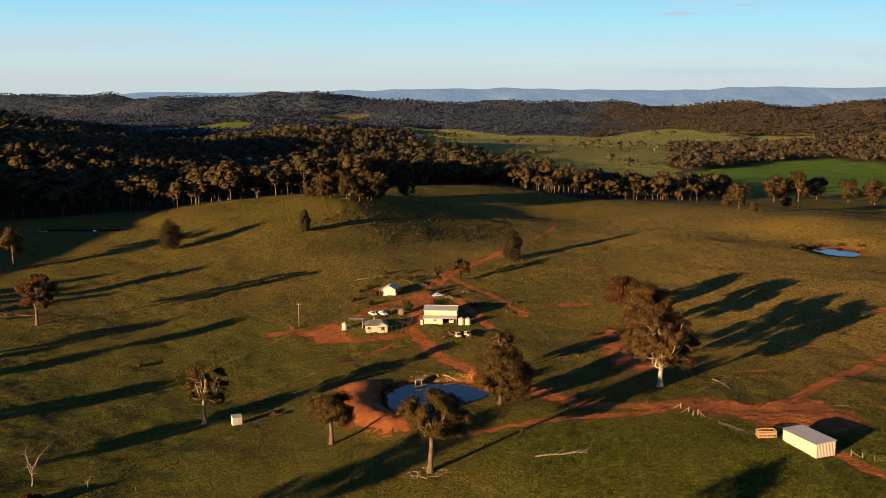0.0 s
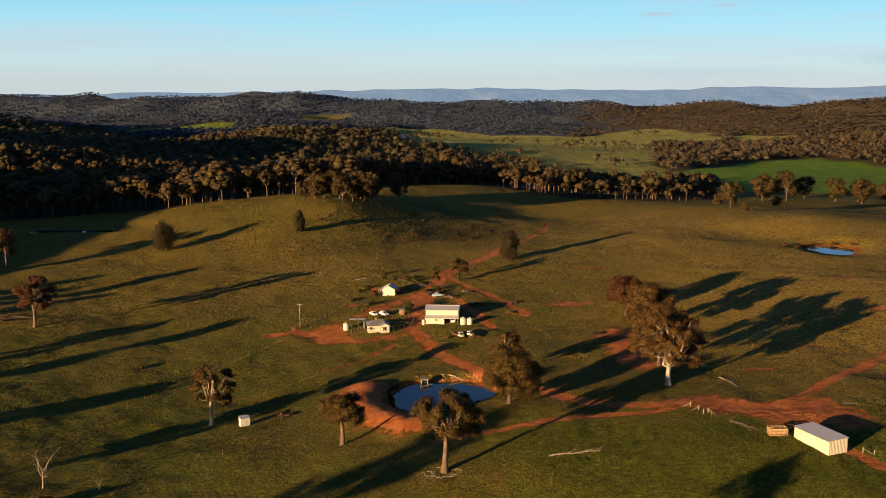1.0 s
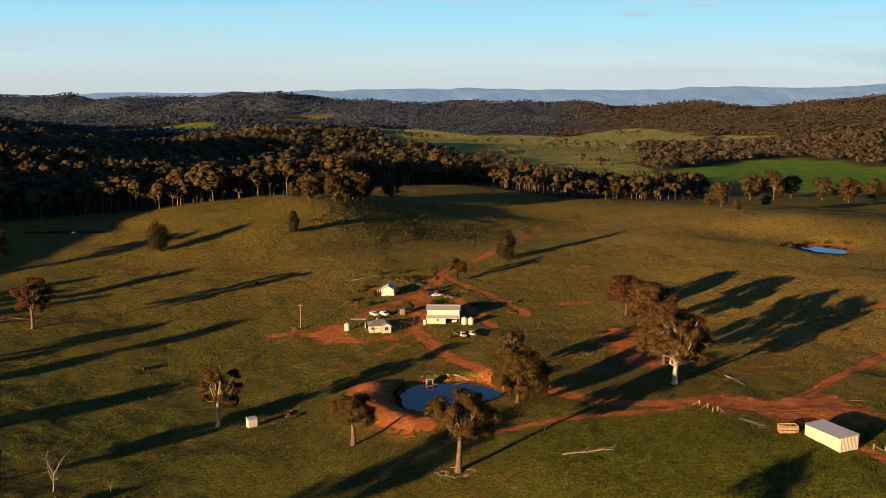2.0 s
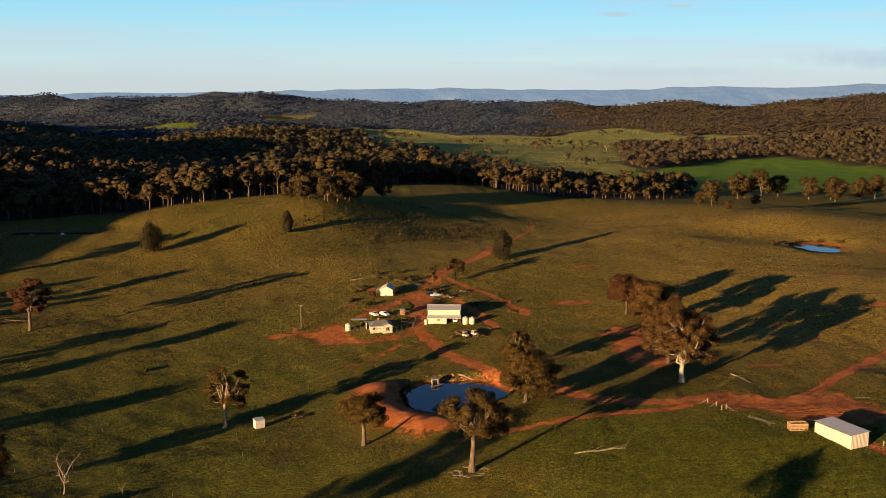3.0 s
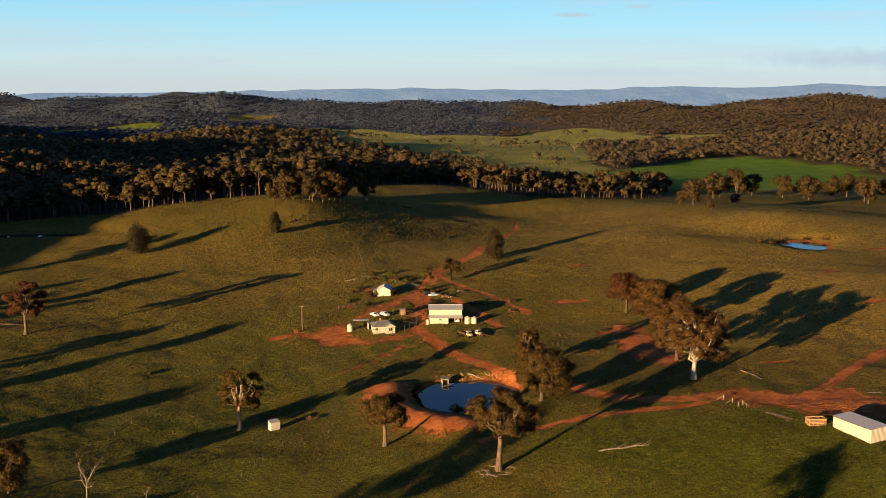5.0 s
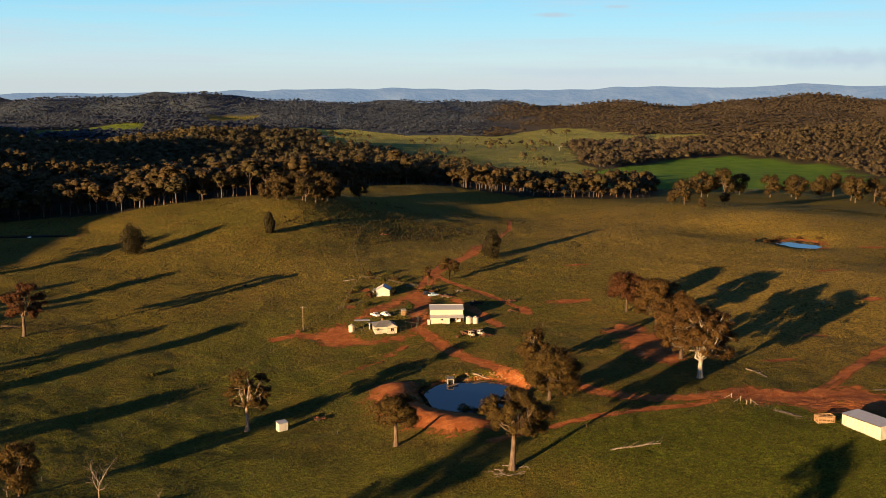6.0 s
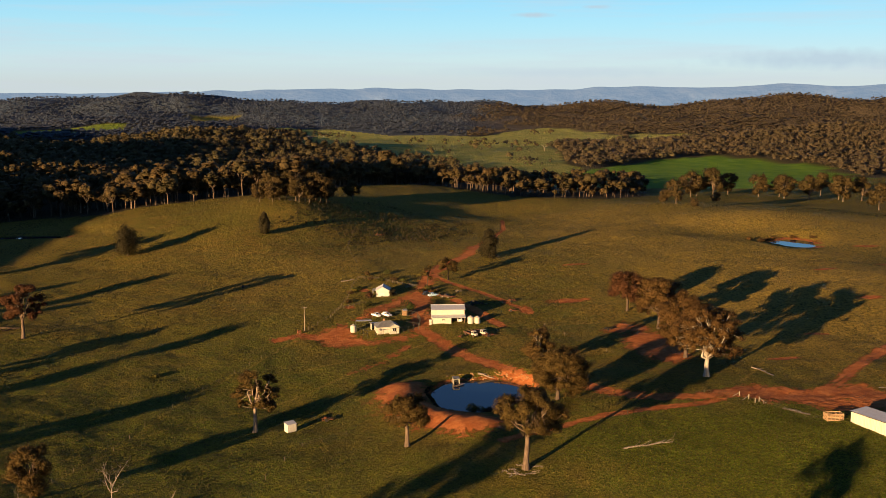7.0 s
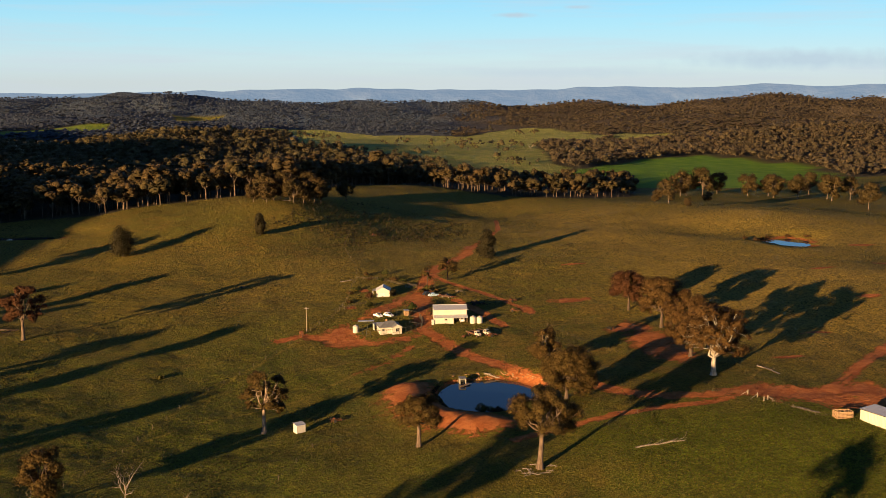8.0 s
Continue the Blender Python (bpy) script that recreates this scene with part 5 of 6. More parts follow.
def netting_frame():
    """The pipe frame of posts and rails round the house garden."""
    root = thing("pergola", at_ground(-25, 384), "tall pipe frame of posts and rails round the house", "garden frame")
    base = ground_z(-25, 384)
    ring = [(-36.5, 382), (-32.8, 376.0), (-27, 375.0), (-19.5, 376.8), (-13.4, 380), (-12.0, 386.5), (-12.4, 393), (-16, 397), (-20.5, 399)]
    inner = [(-17.5, 383), (-16.8, 390), (-33, 386), (-36.5, 389), (-31.5, 391)]

    def loc(x, y, up):
        return (x + 25, y - 384, ground_z(x, y) - base + up)

    dense = []
    for (ax, ay), (bx, by) in zip(ring, ring[1:]):
        n = max(1, round(math.hypot(bx - ax, by - ay) / 2.6))
        dense += [(ax + (bx - ax) * i / n, ay + (by - ay) * i / n) for i in range(n)]
    dense.append(ring[-1])
    for x, y in dense + inner:
        part("post", rod(loc(x, y, -0.2), loc(x, y, 2.5), 0.06, None, 6), PIPE_DARK, root)
    for (ax, ay), (bx, by) in zip(dense, dense[1:]):
        part("rail", rod(loc(ax, ay, 2.5), loc(bx, by, 2.5), 0.055, None, 6), PIPE_DARK, root)
        if len(root.children) % 3 == 0:
            part("rail", rod(loc(ax, ay, 1.2), loc(bx, by, 1.2), 0.03, None, 5), PIPE_DARK, root)
    for a, b in (((-36.5, 382), (-33, 386)), ((-33, 386), (-31.5, 391)), ((-36.5, 389), (-33, 386)), ((-36.5, 389), (-31.5, 391)), ((-13.4, 380), (-17.5, 383)), ((-12, 386.5), (-16.8, 390)),
                 ((-17.5, 383), (-16.8, 390)), ((-16.8, 390), (-16, 397)), ((-36.5, 382), (-36.5, 389))):
        part("rail", rod(loc(*a, 2.5), loc(*b, 2.5), 0.055, None, 6), PIPE_DARK, root)
    part("shade_sheet", box(-11.5, 2.0, 2.55, -5.5, 4.0, 2.62), ZINC, root, "flat grey iron roof of the pergola")


netting_frame()


# ---- fences, yards and gates ----


def fence(path, gap, tall, label, wires=2, r=0.07, wire_r=0.018, mat=POST):
    x0, y0 = path[0]
    root = thing("fence", at_ground(x0, y0), label, "fence", "paddock fences")
    z0 = ground_z(x0, y0)
    spots = []
    for (ax, ay), (bx, by) in zip(path, path[1:]):
        n = max(1, round(math.hypot(bx - ax, by - ay) / gap))
        spots += [(ax + (bx - ax) * i / n, ay + (by - ay) * i / n) for i in range(n)]
    spots.append(path[-1])
    pts = [(x - x0, y - y0, ground_z(x, y) - z0) for x, y in spots]
    for k, (x, y, z) in enumerate(pts):
        h = tall * (1 + 0.12 * math.sin(k * 7.3))
        part("post", rod((x, y, z - 0.3), (x + 0.08 * math.sin(k * 3.1), y, z + h), r * (1.5 if k % 6 == 0 else 1), None, 6), mat, root)
    for w in range(wires):
        bm = bmesh.new()
        for a, b in zip(pts, pts[1:]):
            up = tall * (0.45 + 0.42 * w / max(1, wires - 1))
            rod((a[0], a[1], a[2] + up), (b[0], b[1], b[2] + up), wire_r, bm, 4)
        part("wire", bm, POST, root)


fence([(-125, 242), (-107.2, 280.3), (-92.9, 324.2), (-74.5, 353.5), (-67, 368.1), (-57.5, 384)], 9, 1.25, "thin wire fence of weathered posts across the paddock")
fence([(-74.8, 239.4), (-65.7, 252.4), (-56.7, 273), (-44.4, 279.2)], 11, 1.2, "sparse wire fence with grey posts")
fence([(-56, 388), (-45.6, 403.8), (-42, 414.8), (-37.7, 431.9), (-34.9, 450.8), (-31.6, 464.5)], 3.2, 1.3, "close-set post fence beside the cottage garden", 3)
fence([(-31.6, 464.5), (-22.7, 460), (-13.2, 446), (-7.3, 441)], 3.5, 1.3, "post and rail fence behind the cottage", 3, 0.08, 0.04, POST)
fence([(-42, 414), (-36, 417), (-31, 420)], 2.5, 1.4, "short picket fence in front of the cottage garden", 3, 0.08, 0.04, POST)
fence([(-31.6, 464.5), (-30.2, 490.8), (-32.9, 544.8), (-26.5, 592.7)], 8, 1.2, "wire fence climbing the hill")
fence([(63.1, 266), (55, 271), (44, 270.5), (30, 262), (10, 250)], 12, 1.1, "low wire fence along the red track")
fence([(97.6, 231), (104, 226)], 3.0, 1.2, "pipe fence beside the shed drive", 2, 0.08, 0.04, STEEL)
fence([(66.9, 259), (73, 247), (81, 243)], 6, 1.1, "fence of old posts along the crop edge")
fence([(33, 372), (40, 340), (48, 318)], 14, 1.2, "isolated fence posts across the paddock")


def gate_post(x, y, brace, label):
    root = thing("gate_post", at_ground(x, y, 0, 0.2), label, "gate post", "gate posts at the track")
    part("post", rod((0, 0, 0), (0, 0, 1.55), 0.14, None, 8), POST_PALE, root)
    if brace:
        part("brace", rod((brace[0], brace[1], 0.1), (0, 0, 1.2), 0.08, None, 8), POST_PALE, root)


gate_post(63.1, 265.9, (-1.9, 0.3), "thick pale gate post with a timber brace")
gate_post(64.6, 263.2, (-2.2, -0.6), "thick pale gate post with a timber brace")
gate_post(65.0, 260.0, None, "short pale stump of a gate post")
gate_post(66.4, 260.6, (1.6, -1.6), "thick pale gate post with a timber brace")
gate_post(95.5, 232.4, (2.2, -1.2), "thick pale gate post by the shed drive")


def metal_gate(x, y, turn, w):
    root = thing("farm_gate", at_ground(x, y, turn), "galvanised pipe farm gate standing closed", "gate")
    for z in (0.15, 0.45, 0.75, 1.1):
        part("rail", rod((0, 0, z), (w, 0, z), 0.035, None, 6), STEEL, root)
    for u in (0, w / 2, w):
        part("upright", rod((u, 0, -0.1), (u, 0, 1.12), 0.04, None, 6), STEEL, root)


metal_gate(-12.2, 441.5, 8, 3.8)


def stock_crate():
    root = thing("stock_crate", pose(79.2, 244.4, ground_z(79.2, 244.4) - 0.1, 0, 0, -1), "slatted timber stock crate with open top", "crate")
    w, d, h = 4.3, 2.3, 1.7
    for x in (-w / 2, -w / 4, 0, w / 4, w / 2):
        for y in (-d / 2, d / 2):
            part("post", box(x - 0.06, y - 0.06, 0, x + 0.06, y + 0.06, h + 0.15), TIMBER_PALE, root)
    for k in range(5):
        z = 0.25 + k * 0.37
        for y in (-d / 2 - 0.08, d / 2 + 0.08):
            part("slat", box(-w / 2 - 0.05, y - 0.025, z, w / 2 + 0.05, y + 0.025, z + 0.2), TIMBER_PALE, root)
        for x in (-w / 2 - 0.08, w / 2 + 0.08):
            part("slat", box(x - 0.025, -d / 2 - 0.05, z, x + 0.025, d / 2 + 0.05, z + 0.2), TIMBER_PALE, root)
    for x in (-w / 4, w / 6):
        part("cross_rail", box(x - 0.06, -d / 2, h, x + 0.06, d / 2, h + 0.12), TIMBER_PALE, root)
    part("floor_board", box(-w / 2, -d / 2, 0.05, w / 2, d / 2, 0.15), TIMBER, root)


TIMBER_PALE = plain_material("pale_timber", (0.44, 0.29, 0.16), 0.8, 0, 0.3, 3)
stock_crate()


def pipe_stack(x, y, turn, label, n=4, length=4.5):
    root = thing("pipe_stack", at_ground(x, y, turn), label, "pipes")
    for k in range(n):
        part("pipe", rod((-length / 2 + 0.2 * (k % 2), k * 0.32, 0.1), (length / 2, k * 0.32 + 0.1 * (k % 3), 0.12), 0.09, None, 8), STEEL if k % 2 else POST, root)


pipe_stack(71.5, 252.5, -48, "loose pipes and rails lying in the grass", 5, 5)
pipe_stack(73.5, 250.0, -50, "loose grey rails lying in the grass", 3, 4)
pipe_stack(105.3, 264.4, -8, "grey pipe lying on the bare ground", 2, 4)
pipe_stack(80, 287, -80, "dark pipe lying on the slope", 2, 8)

# ---- vehicles ----


def car(x, y, turn, paint, label, ute=False, group="parked vehicles"):
    root = thing("car", at_ground(x, y, turn), label, "car", group)
    bm = bmesh.new()
    prof = [(-2.15, 0.45), (-2.1, 0.95), (-1.9, 1.0), (-1.55, 1.02) if not ute else (-0.5, 1.02), (-1.2, 1.62) if not ute else (-0.35, 1.62), (0.35, 1.62), (0.95, 1.05), (2.0, 0.95), (2.15, 0.7), (2.15, 0.42)]
    rows = []
    for yy, s in ((-0.86, 0.0), (-0.78, 1.0), (0.78, 1.0), (0.86, 0.0)):
        rows.append([bm.verts.new((px, yy, pz if s or pz < 1.1 else 1.05)) for px, pz in prof])
    for a, b in zip(rows, rows[1:]):
        for i in range(len(prof) - 1):
            bm.faces.new((a[i], a[i + 1], b[i + 1], b[i]))
    bm.faces.new(rows[0][::-1])
    bm.faces.new(rows[-1])
    for a, b in zip(rows, rows[1:]):
        bm.faces.new((a[0], b[0], b[-1], a[-1]))
    bmesh.ops.remove_doubles(bm, verts=bm.verts, dist=0.001)
    bmesh.ops.recalc_face_normals(bm, faces=bm.faces)
    part("body", bm, paint, root)
    x0 = -0.3 if ute else -1.1
    part("side_window", box(x0, -0.845, 1.08, 0.6, -0.80, 1.45), GLASS, root)
    part("side_window", box(x0, 0.80, 1.08, 0.6, 0.845, 1.45), GLASS, root)
    part("windscreen", pose_box(0.67, 0, 1.34, 0.04, 1.3, 0.62, -46), GLASS, root)
    part("rear_window", pose_box(-1.40 if not ute else -0.46, 0, 1.33, 0.04, 1.25, 0.5, 30 if not ute else 14), GLASS, root)
    for wx in (-1.35, 1.35):
        for wy in (-0.8, 0.8):
            wheel = part("wheel", rod((wx, wy - 0.1, 0.33), (wx, wy + 0.1, 0.33), 0.33, None, 16), RUBBER, root)
            part("rim", rod((wx, wy - 0.11, 0.33), (wx, wy + 0.11, 0.33), 0.19, None, 12), STEEL, wheel)
    for wy in (-0.6, 0.6):
        part("headlight", box(2.1, wy - 0.16, 0.68, 2.17, wy + 0.16, 0.84), WHITE, root)
        part("tail_light", box(-2.16, wy - 0.14, 0.72, -2.1, wy + 0.14, 0.9), RUST, root)


def pose_box(x, y, z, a, b, c, tilt):
    bm = bmesh.new()
    bmesh.ops.create_cube(bm, size=1, matrix=pose(x, y, z, 0, tilt, 0) @ Matrix.Diagonal((a, b, c, 1)))
    return bm


car(-27.9, 399.3, -60, CAR_WHITE, "white utility parked behind the house", True)
car(-23.9, 398.6, -52, CAR_WHITE, "white wagon parked behind the house")
car(-2.4, 424.5, 22, CAR_BLUE, "pale blue old sedan parked on the grass")
car(-4.6, 427.0, 25, CAR_DARK, "dark old sedan parked on the grass")
car(2.6, 421.6, -30, RUST_DARK, "rusted-out ute on the rough grass beside wrecks", True)
car(3.0, 387.0 - 1.1, 86, CAR_WHITE, "white vehicle nosed out of the open bay")


def flat_truck(x, y, turn, cab, label, deck=RUST_DARK, lean=0):
    root = thing("farm_truck", at_ground(x, y, turn), label, "truck")
    part("chassis", box(-3.0, -0.45, 0.6, 2.9, 0.45, 0.8), RUST, root)
    c = part("cab", box(1.2, -0.95, 0.8, 2.5, 0.95, 2.2, 0.15), cab, root)
    part("windscreen", box(2.48, -0.8, 1.45, 2.53, 0.8, 2.05), GLASS, c)
    part("side_window", box(1.5, -0.98, 1.45, 2.3, -0.94, 2.0), GLASS, c)
    part("side_window", box(1.5, 0.94, 1.45, 2.3, 0.98, 2.0), GLASS, c)
    part("bonnet", box(2.5, -0.7, 0.7, 3.4, 0.7, 1.4, 0.15), cab, root)
    part("deck", box(-3.2, -1.1, 0.95, 1.1, 1.1, 1.08), deck, root)
    for yy in (-1.1, 1.02):
        part("side_board", box(-3.2, yy, 1.08, 1.1, yy + 0.08, 1.5), deck, root)
    for wx in (-2.0, 2.6):
        for wy in (-0.85, 0.85):
            wheel = part("wheel", rod((wx, wy - 0.14, 0.45), (wx, wy + 0.14, 0.45), 0.45, None, 16), RUBBER, root)
            part("rim", rod((wx, wy - 0.15, 0.45), (wx, wy + 0.15, 0.45), 0.24, None, 10), RUST, wheel)


flat_truck(4.2, 366.2, -60, CREAM, "old cream flat-deck truck with rusty load")
flat_truck(7.4, 366.6, -52, CREAM, "old beige truck parked beside another")


def implement(x, y, turn, label, n=5, size=1.0, mat=RUST):
    """A rusty farm implement: a frame on two wheels with bars and tines."""
    root = thing("farm_implement", at_ground(x, y, turn) @ Matrix.Scale(size, 4), label, "implement", "old implements and wrecks")
    part("frame", box(-1.6, -0.9, 0.55, 1.6, -0.78, 0.7), mat, root)
    part("frame", box(-1.6, 0.78, 0.55, 1.6, 0.9, 0.7), mat, root)
    for k in range(n):
        u = -1.5 + 3.0 * k / (n - 1)
        part("bar", box(u - 0.06, -0.9, 0.7, u + 0.06, 0.9, 0.82), mat, root)
        part("tine", rod((u, -0.5 + 0.25 * (k % 4), 0.7), (u + 0.15, -0.5 + 0.25 * (k % 4), 0.0), 0.05, None, 5), mat, root)
    part("drawbar", rod((1.6, 0, 0.6), (3.0, 0, 0.35), 0.08, None, 6), mat, root)
    for wy in (-1.05, 1.05):
        part("wheel", rod((-0.4, wy - 0.1, 0.45), (-0.4, wy + 0.1, 0.45), 0.45, None, 14), RUBBER, root)
    part("seat", box(-0.9, -0.3, 0.82, -0.2, 0.3, 1.25, 0.1), mat, root)


implement(10.2, 363.6, 15, "rusty trailer implement on the grass", 6, 1.1)
implement(0.2, 365.6, 60, "rusty plough beside the trucks", 5, 0.7)
implement(12.6, 406.0, -35, "long dark trailer in the shed's shade", 7, 1.6, DARK)
implement(9.0, 428.8, 5, "pale rusted wreck on the rough grass", 5, 0.9, POST_PALE)
implement(0.8, 424.0, -20, "rust-red wreck among the cars", 5, 0.9)
implement(5.2, 419.6, 10, "rusted plough on the grass", 5, 0.7)
implement(27.4, 408.1, 20, "rust-red implement beside the track", 5, 1.1)
implement(25.2, 394.2, -25, "rusty harrow standing in the grass", 5, 0.9, RUST)
implement(-49.5, 294.0, 10, "flattened rusty wreck lying in the grass", 6, 1.0)
implement(53.2, 358.6, 15, "dark wreck at the edge of the borrow pit", 5, 0.9, DARK)
implement(-82.4, 465.3, 0, "pale rusted frame on the slope", 4, 0.9, POST)
implement(-14.3, 578.5, 0, "orange rusty implement on the hill", 5, 1.1)

# ---- dead timber, stones, shrubs ----


def dead_tree(x, y, tall, seed, label, main=5, r=0.28):
    g = np.random.default_rng(seed)
    root = thing("dead_tree", at_ground(x, y, 0, 0.3), label, "dead tree")
    pts, rad = limb(g, (0, 0, 0), (0.1, 0, 1), tall * 0.45, r, 0.12, 5, 0.2)
    part("trunk", mesh_of("trunk", *tube(pts, rad * 0.6 + r * 0.4, 8), DEADWOOD, True), None, root)
    for k in range(main):
        a = 2 * math.pi * (k + 0.4) / main
        p2, r2 = limb(g, pts[-1 - k % 3], (math.cos(a), math.sin(a), 0.9), tall * g.uniform(0.45, 0.65), r * 0.55, 0.5, 7, 0.06)
        pieces = [tube(p2, r2, 5)]
        for j in range(4):
            i = g.integers(2, 7)
            p3, r3 = limb(g, p2[i], g.normal(size=3) + (0, 0, 0.6), tall * 0.2, r2[i] * 0.6, 0.5, 4)
            pieces.append(tube(p3, r3, 4))
        part("limb", mesh_of("limb", *joined(pieces), DEADWOOD, True), None, root)


dead_tree(-101.2, 242.5, 12.0, 3, "bare white dead tree with twisted limbs", 6, 0.2)
dead_tree(-87.0, 241.0, 4.2, 5, "thin bare dead sapling", 3, 0.12)
dead_tree(353, 1742, 15.0, 12, "white dead tree alone in the valley field", 4, 0.5)
dead_tree(-123, 246.6, 4.5, 8, "broken pale dead stem beside dark scrub", 2, 0.14)


def fallen_log(x, y, turn, length, seed, label, r=0.3, arms=5, mat=DEADWOOD):
    g = np.random.default_rng(seed)
    root = thing("fallen_log", at_ground(x, y, turn), label, "log", "fallen timber")
    base = ground_z(x, y)
    pts, rad = limb(g, (-length / 2, 0, r), (1, 0, 0), length, r, 0.25 if r > 0.1 else 0.7, 8, 0)
    c, s = math.cos(radians(turn)), math.sin(radians(turn))
    for p in pts:
        p[2] = ground_z(x + p[0] * c - p[1] * s, y + p[0] * s + p[1] * c) - base + r * 0.6
    part("stem", mesh_of("stem", *tube(pts, rad + 0.06, 8), mat, True), None, root)
    for k in range(arms):
        i = g.integers(2, 8)
        p2, r2 = limb(g, pts[i], (0.6, g.uniform(-1, 1), 0.25), length * g.uniform(0.18, 0.4), r * (0.45 if r > 0.1 else 0.8), 0.4, 5, -0.08)
        part("branch", mesh_of("branch", *tube(p2, r2, 5), mat, True), None, root)


fallen_log(28.5, 242.2, 14, 13.0, 4, "bleached fallen tree lying in the green pasture", 0.2, 7)
fallen_log(32.5, 241.2, -4, 4.0, 6, "bleached broken branch in the pasture", 0.2, 2)
for k, (dx, dy, turn) in enumerate(((-2.6, -0.6, 80), (-3.0, 0.2, -25), (-2.2, -1.4, 50), (2.6, 0.2, -20), (-3.2, -1.5, 20), (-2.0, -2.6, -30), (2.2, -0.9, 25), (-4.2, 0.6, 70), (1.0, -2.4, 5), (3.6, 0.5, 10), (-1.2, 1.5, -60), (-3.2, -2.8, 15))):
    fallen_log(-3.2 + dx, 236.4 + dy, turn, 2.0 + 0.7 * (k % 3), 20 + k, "dead branches shed round the gum's foot", 0.06, 8)
fallen_log(2.6, 324.2, -8, 5.5, 41, "pale log lying along the dam bank", 0.3, 2)
fallen_log(-36.5, 463.0, 25, 6.0, 42, "grey fallen log by the fence corner", 0.25, 3)
fallen_log(-62, 641, 40, 7.0, 43, "fallen timber beneath the hilltop grove", 0.3, 3)
fallen_log(79.5, 290, -70, 6.0, 44, "dark fallen branch on the slope", 0.16, 2)
# dark bark here paints the shadow that lies over the heap
for k in range(7):
    fallen_log(-181 + 2.2 * k, 414 + 3.0 * math.sin(k * 1.7), -20 + 25.0 * (k % 4), 7.0, 50 + k, "heap of fallen timber, coloured dark for the shadow over it", 0.3, 4, BARK_DARK)


def stone(x, y, size, seed, z=None):
    bm = bmesh.new()
    bmesh.ops.create_icosphere(bm, subdivisions=2, radius=size)
    for v in bm.verts:
        v.co *= 1 + 0.35 * noise.noise(v.co * (1.3 / size) + Vector((seed, 0, 0)))
        v.co.z *= 0.6
    ob = part("rock", bm, STONE)
    ob.matrix_world = pose(x, y, (ground_z(x, y) if z is None else z) - size * 0.12, 0, 0, seed * 50.0)
    tagged(ob, "rough clay-stained rock on the dam bank", "rock", "rocks on the dam bank")


g = np.random.default_rng(9)
for k in range(95):
    a = g.uniform(-0.1, 2.0)
    r = g.uniform(1.04, 1.22)
    rad = 17.0
    for _ in range(30):
        v = float(pond_shape(np.array(POND[0] + rad * math.cos(a)), np.array(POND[1] + rad * math.sin(a))))
        rad *= (r / v) ** 0.7
    stone(POND[0] + rad * math.cos(a), POND[1] + rad * math.sin(a), g.uniform(0.12, 0.45), k)


def shrub(x, y, w, h, seed, label, mat=LEAF, tint=0.3, leaves=700, leaf=0.35, category="shrub", group="farm shrubs"):
    g = np.random.default_rng(seed)
    root = thing("shrub", at_ground(x, y, seed * 31.0, 0.15), label, category, group)
    n = 12
    c = np.stack([g.normal(0, w * 0.22, n), g.normal(0, w * 0.22, n), g.uniform(0.25, 0.7, n) * h], 1)
    v, f, nrm = cards(c, g.uniform(0.2, 0.3, n) * min(w, h * 1.3), leaves, leaf, g)
    me = mesh_of("foliage", v, f, mat, False, nrm)
    tint_of(me, tint, g)
    part("foliage", me, None, root)
    part("stem", mesh_of("stem", *joined([tube([(0, 0, -0.2), tuple(q * 0.6), tuple(q)], [0.12, 0.08, 0.03], 5) for q in c[:5]]), BARK_DARK, True), None, root)


shrub(-28.9, 429.2, 3.6, 3.4, 1, "dark red-leaved shrub against the cottage", LEAF_RED, 0.1)
shrub(-19.0, 429.6, 3.4, 3.6, 2, "dark evergreen shrub beside the cottage", LEAF_DARK)
shrub(-14.2, 402.8, 4.4, 4.6, 3, "leafy green tree behind the garden shed", LEAF_GREEN, 0.1, 1400)
shrub(-8.0, 283.5, 4.2, 2.6, 4, "reedy green bush on the dam wall", LEAF_GREEN, 0.4, 900)
shrub(-3.0, 287.5, 5.0, 2.2, 5, "dark waterside scrub at the dam's edge", LEAF_DARK, 0.2, 900)
shrub(4.5, 286.5, 5.5, 3.0, 6, "dark waterside scrub at the dam's edge", LEAF_DARK, 0.2, 900)
shrub(-104.9, 347, 4.0, 1.6, 7, "low yellow-flowering bush in the paddock", LEAF_GREEN, 1.0, 500)
shrub(-96.5, 231.5, 8, 2.8, 10, "rusty-topped scrub tree below the fence", LEAF_RED, 0.3, 5000, 0.5)
for k, (x, y) in enumerate(((-26, 462), (-21, 457), (-16, 456), (-12, 452), (-36, 440), (-33, 445), (-27, 470), (-18, 470), (-38, 424), (-30, 416), (-7, 432), (-4, 434), (0, 432))):
    shrub(x, y, 2.6 + k % 3, 1.6 + 0.4 * (k % 4), 30 + k, "low olive shrub in the rough grass", LEAF_GREEN if k % 2 else LEAF, 0.5, 420)
for k, (x, y) in enumerate(((176, 500), (180, 503), (173, 496), (186, 506), (169, 500), (196, 507), (204, 502))):
    shrub(x, y, 4.0, 1.7, 60 + k, "brown scrub on the small dam's bank", LEAF, 0.9, 420)
for k in range(16):
    a = 2.55 + 2.1 * k / 15
    rad = 15.0
    for _ in range(30):
        v = float(pond_shape(np.array(POND[0] + rad * math.cos(a)), np.array(POND[1] + rad * math.sin(a))))
        rad *= (1.10 / v) ** 0.7
    shrub(POND[0] + rad * math.cos(a), POND[1] + rad * math.sin(a), 1.6, 0.8, 80 + k, "dark rushes along the water's edge", LEAF_DARK, 0.2, 160, 0.3)

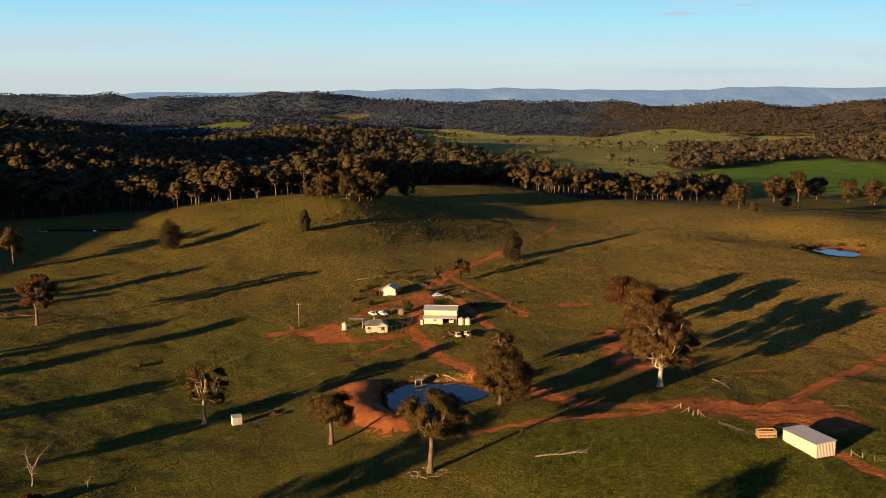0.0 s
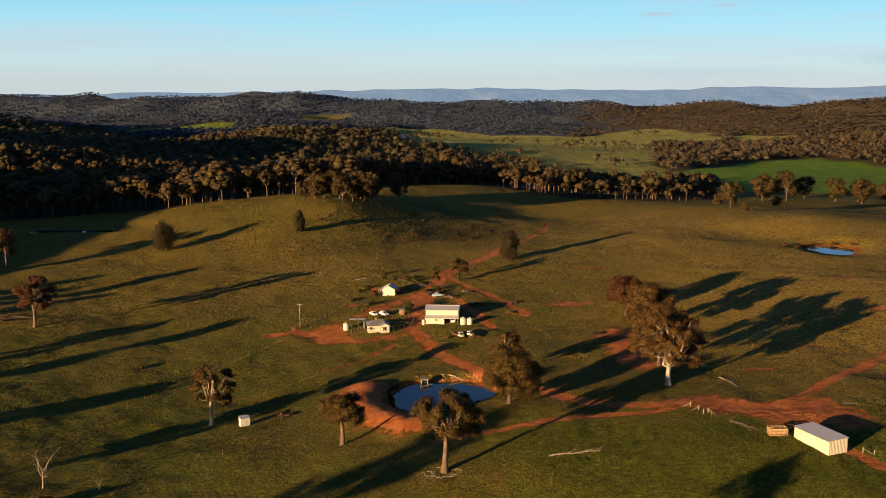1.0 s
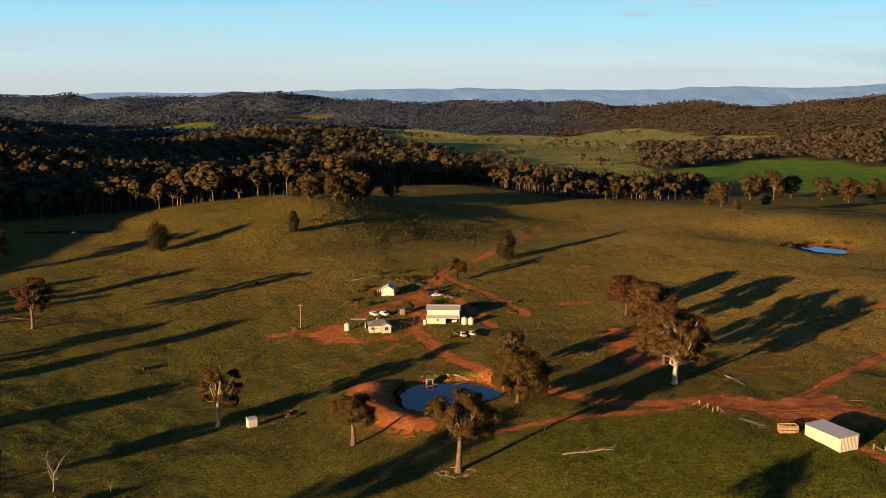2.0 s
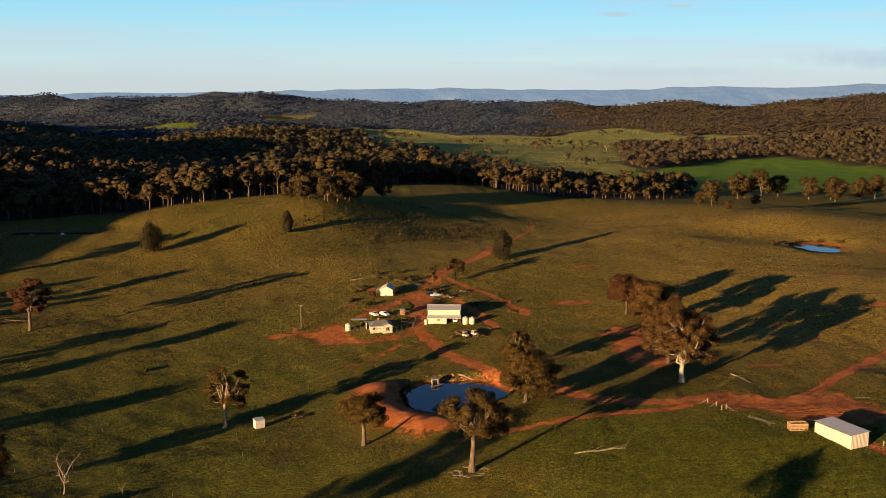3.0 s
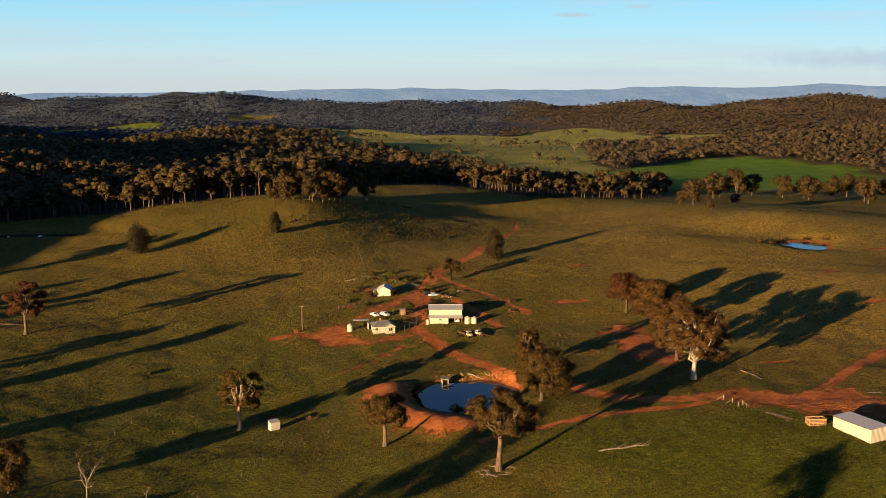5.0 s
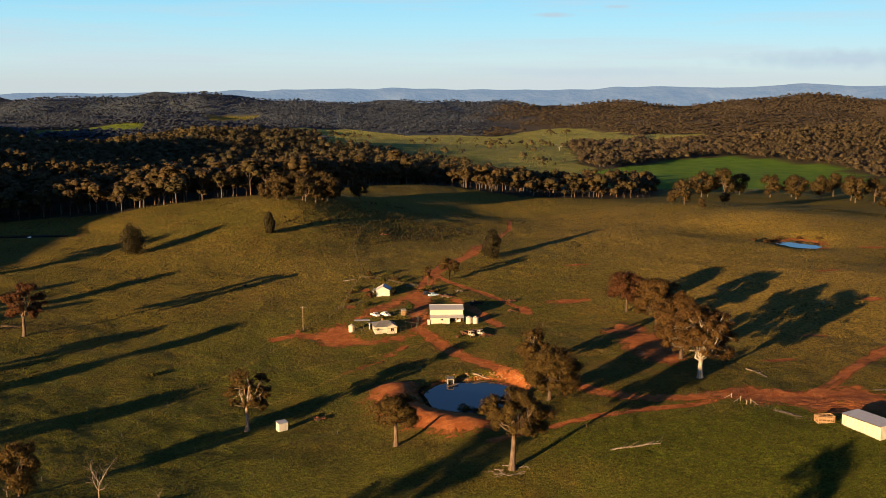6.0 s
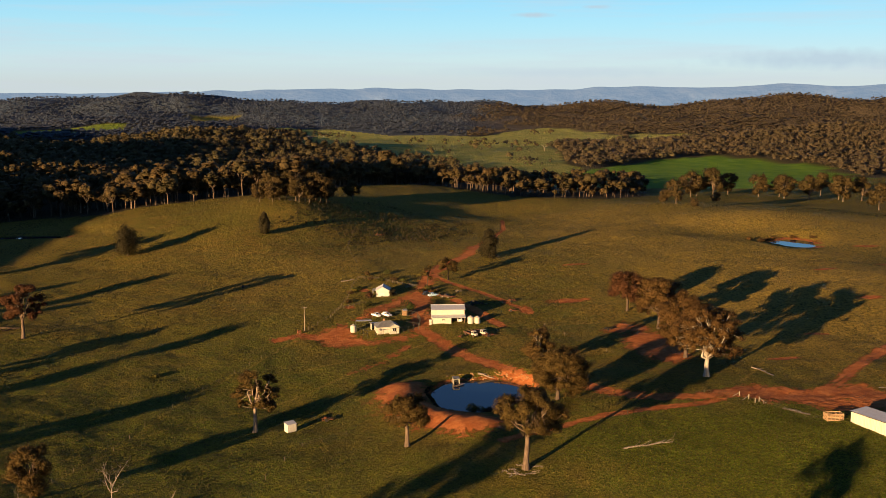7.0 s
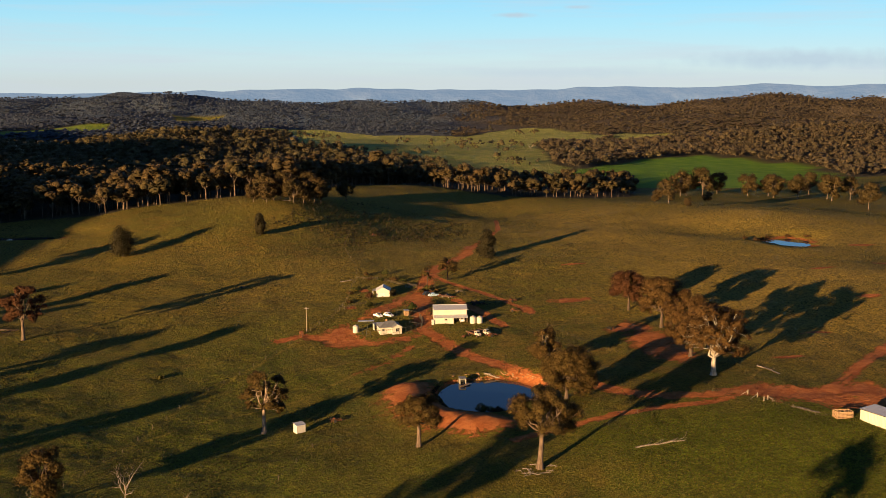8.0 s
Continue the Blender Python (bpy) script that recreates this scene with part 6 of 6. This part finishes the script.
# gums standing beyond the paddock's edge, whose long shadows lie across it: where the shadow ends, its length, the crown's spread
way = Vector((math.sin(radians(SUN_TO)), math.cos(radians(SUN_TO))))
for k, (x, y, long, spread) in enumerate(((-78, 405, 224, 4.2), (-113, 405, 200, 7.5), (-88, 333, 190, 6.5), (14, 272, 226, 9.5), (6, 262, 222, 9.0), (77, 229, 170, 6.0),
                                          (-116, 504, 240, 4.0), (-166, 492, 196, 4.5), (-150, 455, 200, 5.0), (-172, 468, 180, 4.0), (-205, 520, 170, 5.0), (-128, 590, 240, 4.5))):
    bx, by = x - way.x * long, y - way.y * long
    tall = long * math.tan(radians(SUN_UP)) + ground_z(x, y) - ground_z(bx, by) + 1.5
    gum_tree("gum_tree", at_ground(bx, by), "tall gum tree at the paddock's border", "tree",
             gum_parts(90 + k, max(tall, 12.0), max(tall, 12.0) * 0.34, spread, 3000, 0.95, 1.7, 6, 0.45, 0.7, 34), LEAF, BARK, 0.4, "border gums", False)

# ---- pasture: clumps of clover and tussocks of grass ----


def tufts(name, spots, size, per, mat, label, g, tall=0.5):
    z = height(spots[:, 0], spots[:, 1])
    n = len(spots)
    base = np.stack([spots[:, 0], spots[:, 1], z], 1)
    c = np.repeat(base, per, 0)
    m = n * per
    a = g.uniform(0, 2 * math.pi, m)
    s = np.repeat(size * g.uniform(0.55, 1.4, n), per)
    d = np.stack([np.cos(a), np.sin(a), np.zeros(m)], 1)
    q = np.stack([-np.sin(a), np.cos(a), np.zeros(m)], 1)
    up = np.array([0, 0, 1.0])
    lo = c + d * (s * 0.15)[:, None] - up * 0.08
    v = np.stack([lo - q * (s * 0.5)[:, None], lo + q * (s * 0.5)[:, None], c + d * (s * g.uniform(0.35, 0.7, m))[:, None] + up * (s * tall * g.uniform(0.7, 1.3, m))[:, None]], 1)
    me = mesh_of(name, v.reshape(-1, 3), np.arange(m * 3).reshape(-1, 3), mat)
    attribute(me, "tint", np.repeat(np.repeat(g.uniform(0, 1, n), per), 3))
    tagged(new(name, me), label, "grass", kind="stuff")


CLOVER = foliage_material("clover_leaves", (0.024, 0.037, 0.003), (0.046, 0.061, 0.006), (0.048, 0.050, 0.007))
STRAW = foliage_material("dry_grass", (0.032, 0.031, 0.007), (0.058, 0.050, 0.013), (0.048, 0.044, 0.011))
SEDGE = foliage_material("dark_tussock", (0.026, 0.026, 0.006), (0.048, 0.044, 0.011), (0.05, 0.038, 0.010))


def crop(x, y):
    m = ground_masks(x, y)
    return (m[1] > 0.15 + 0.6 * lattice(np.floor(x * 7), np.floor(y * 7), 3)) & (y < 275) & (m[0] < 0.4)


def paddock(x, y):
    m = ground_masks(x, y)
    return (m[0] < 0.45) & (x > -0.62 * y - 60) & (x < 0.60 * y) & (pond_shape(x, y) > 1.15) & (pond2_shape(x, y) > 1.2)


g = np.random.default_rng(17)
tufts("pasture", scatter(5, 135, 190, 275, 0.58, g, lambda x, y: crop(x, y) & (vnoise(x * 0.8 + y * 0.6, (y * 0.8 - x * 0.6) * 2.2, 2.6, 57) > -0.4)), 0.40, 4, CLOVER, "leafy green pasture in low clumps", g, 0.42)
tufts("grass_tussocks", scatter(-185, 175, 205, 330, 1.05, g, lambda x, y: paddock(x, y) & (vnoise(x, y, 9, 51) > -0.2)), 0.34, 3, STRAW, "straw-tipped grass over the paddock", g, 0.55)
tufts("grass_tussocks", scatter(-260, 320, 330, 700, 2.2, g, lambda x, y: paddock(x, y) & (vnoise(x, y, 16, 52) > -0.1)), 0.6, 3, STRAW, "straw-coloured grass on the hillsides", g, 0.5)
tufts("dark_tussocks", scatter(-260, 320, 210, 700, 2.2, g, lambda x, y: paddock(x, y) & (vnoise(x, y, 17, 53) + 0.5 * vnoise(x, y, 4, 58) > 0.62)), 0.42, 3, SEDGE, "dark green tussocks scattered through the grass", g, 0.6)
tufts("hill_scrub", scatter(-90, 60, 540, 690, 2.5, g, lambda x, y: paddock(x, y) & (vnoise(x, y, 22, 54) + 0.6 * vnoise(x, y, 5, 55) > 0.25 + ((x + 15) / 55) ** 2 + ((y - 610) / 60) ** 2 - 0.9)), 0.9, 4, LEAF_DARK, "dark low scrub on the hill's flank", g, 0.7)
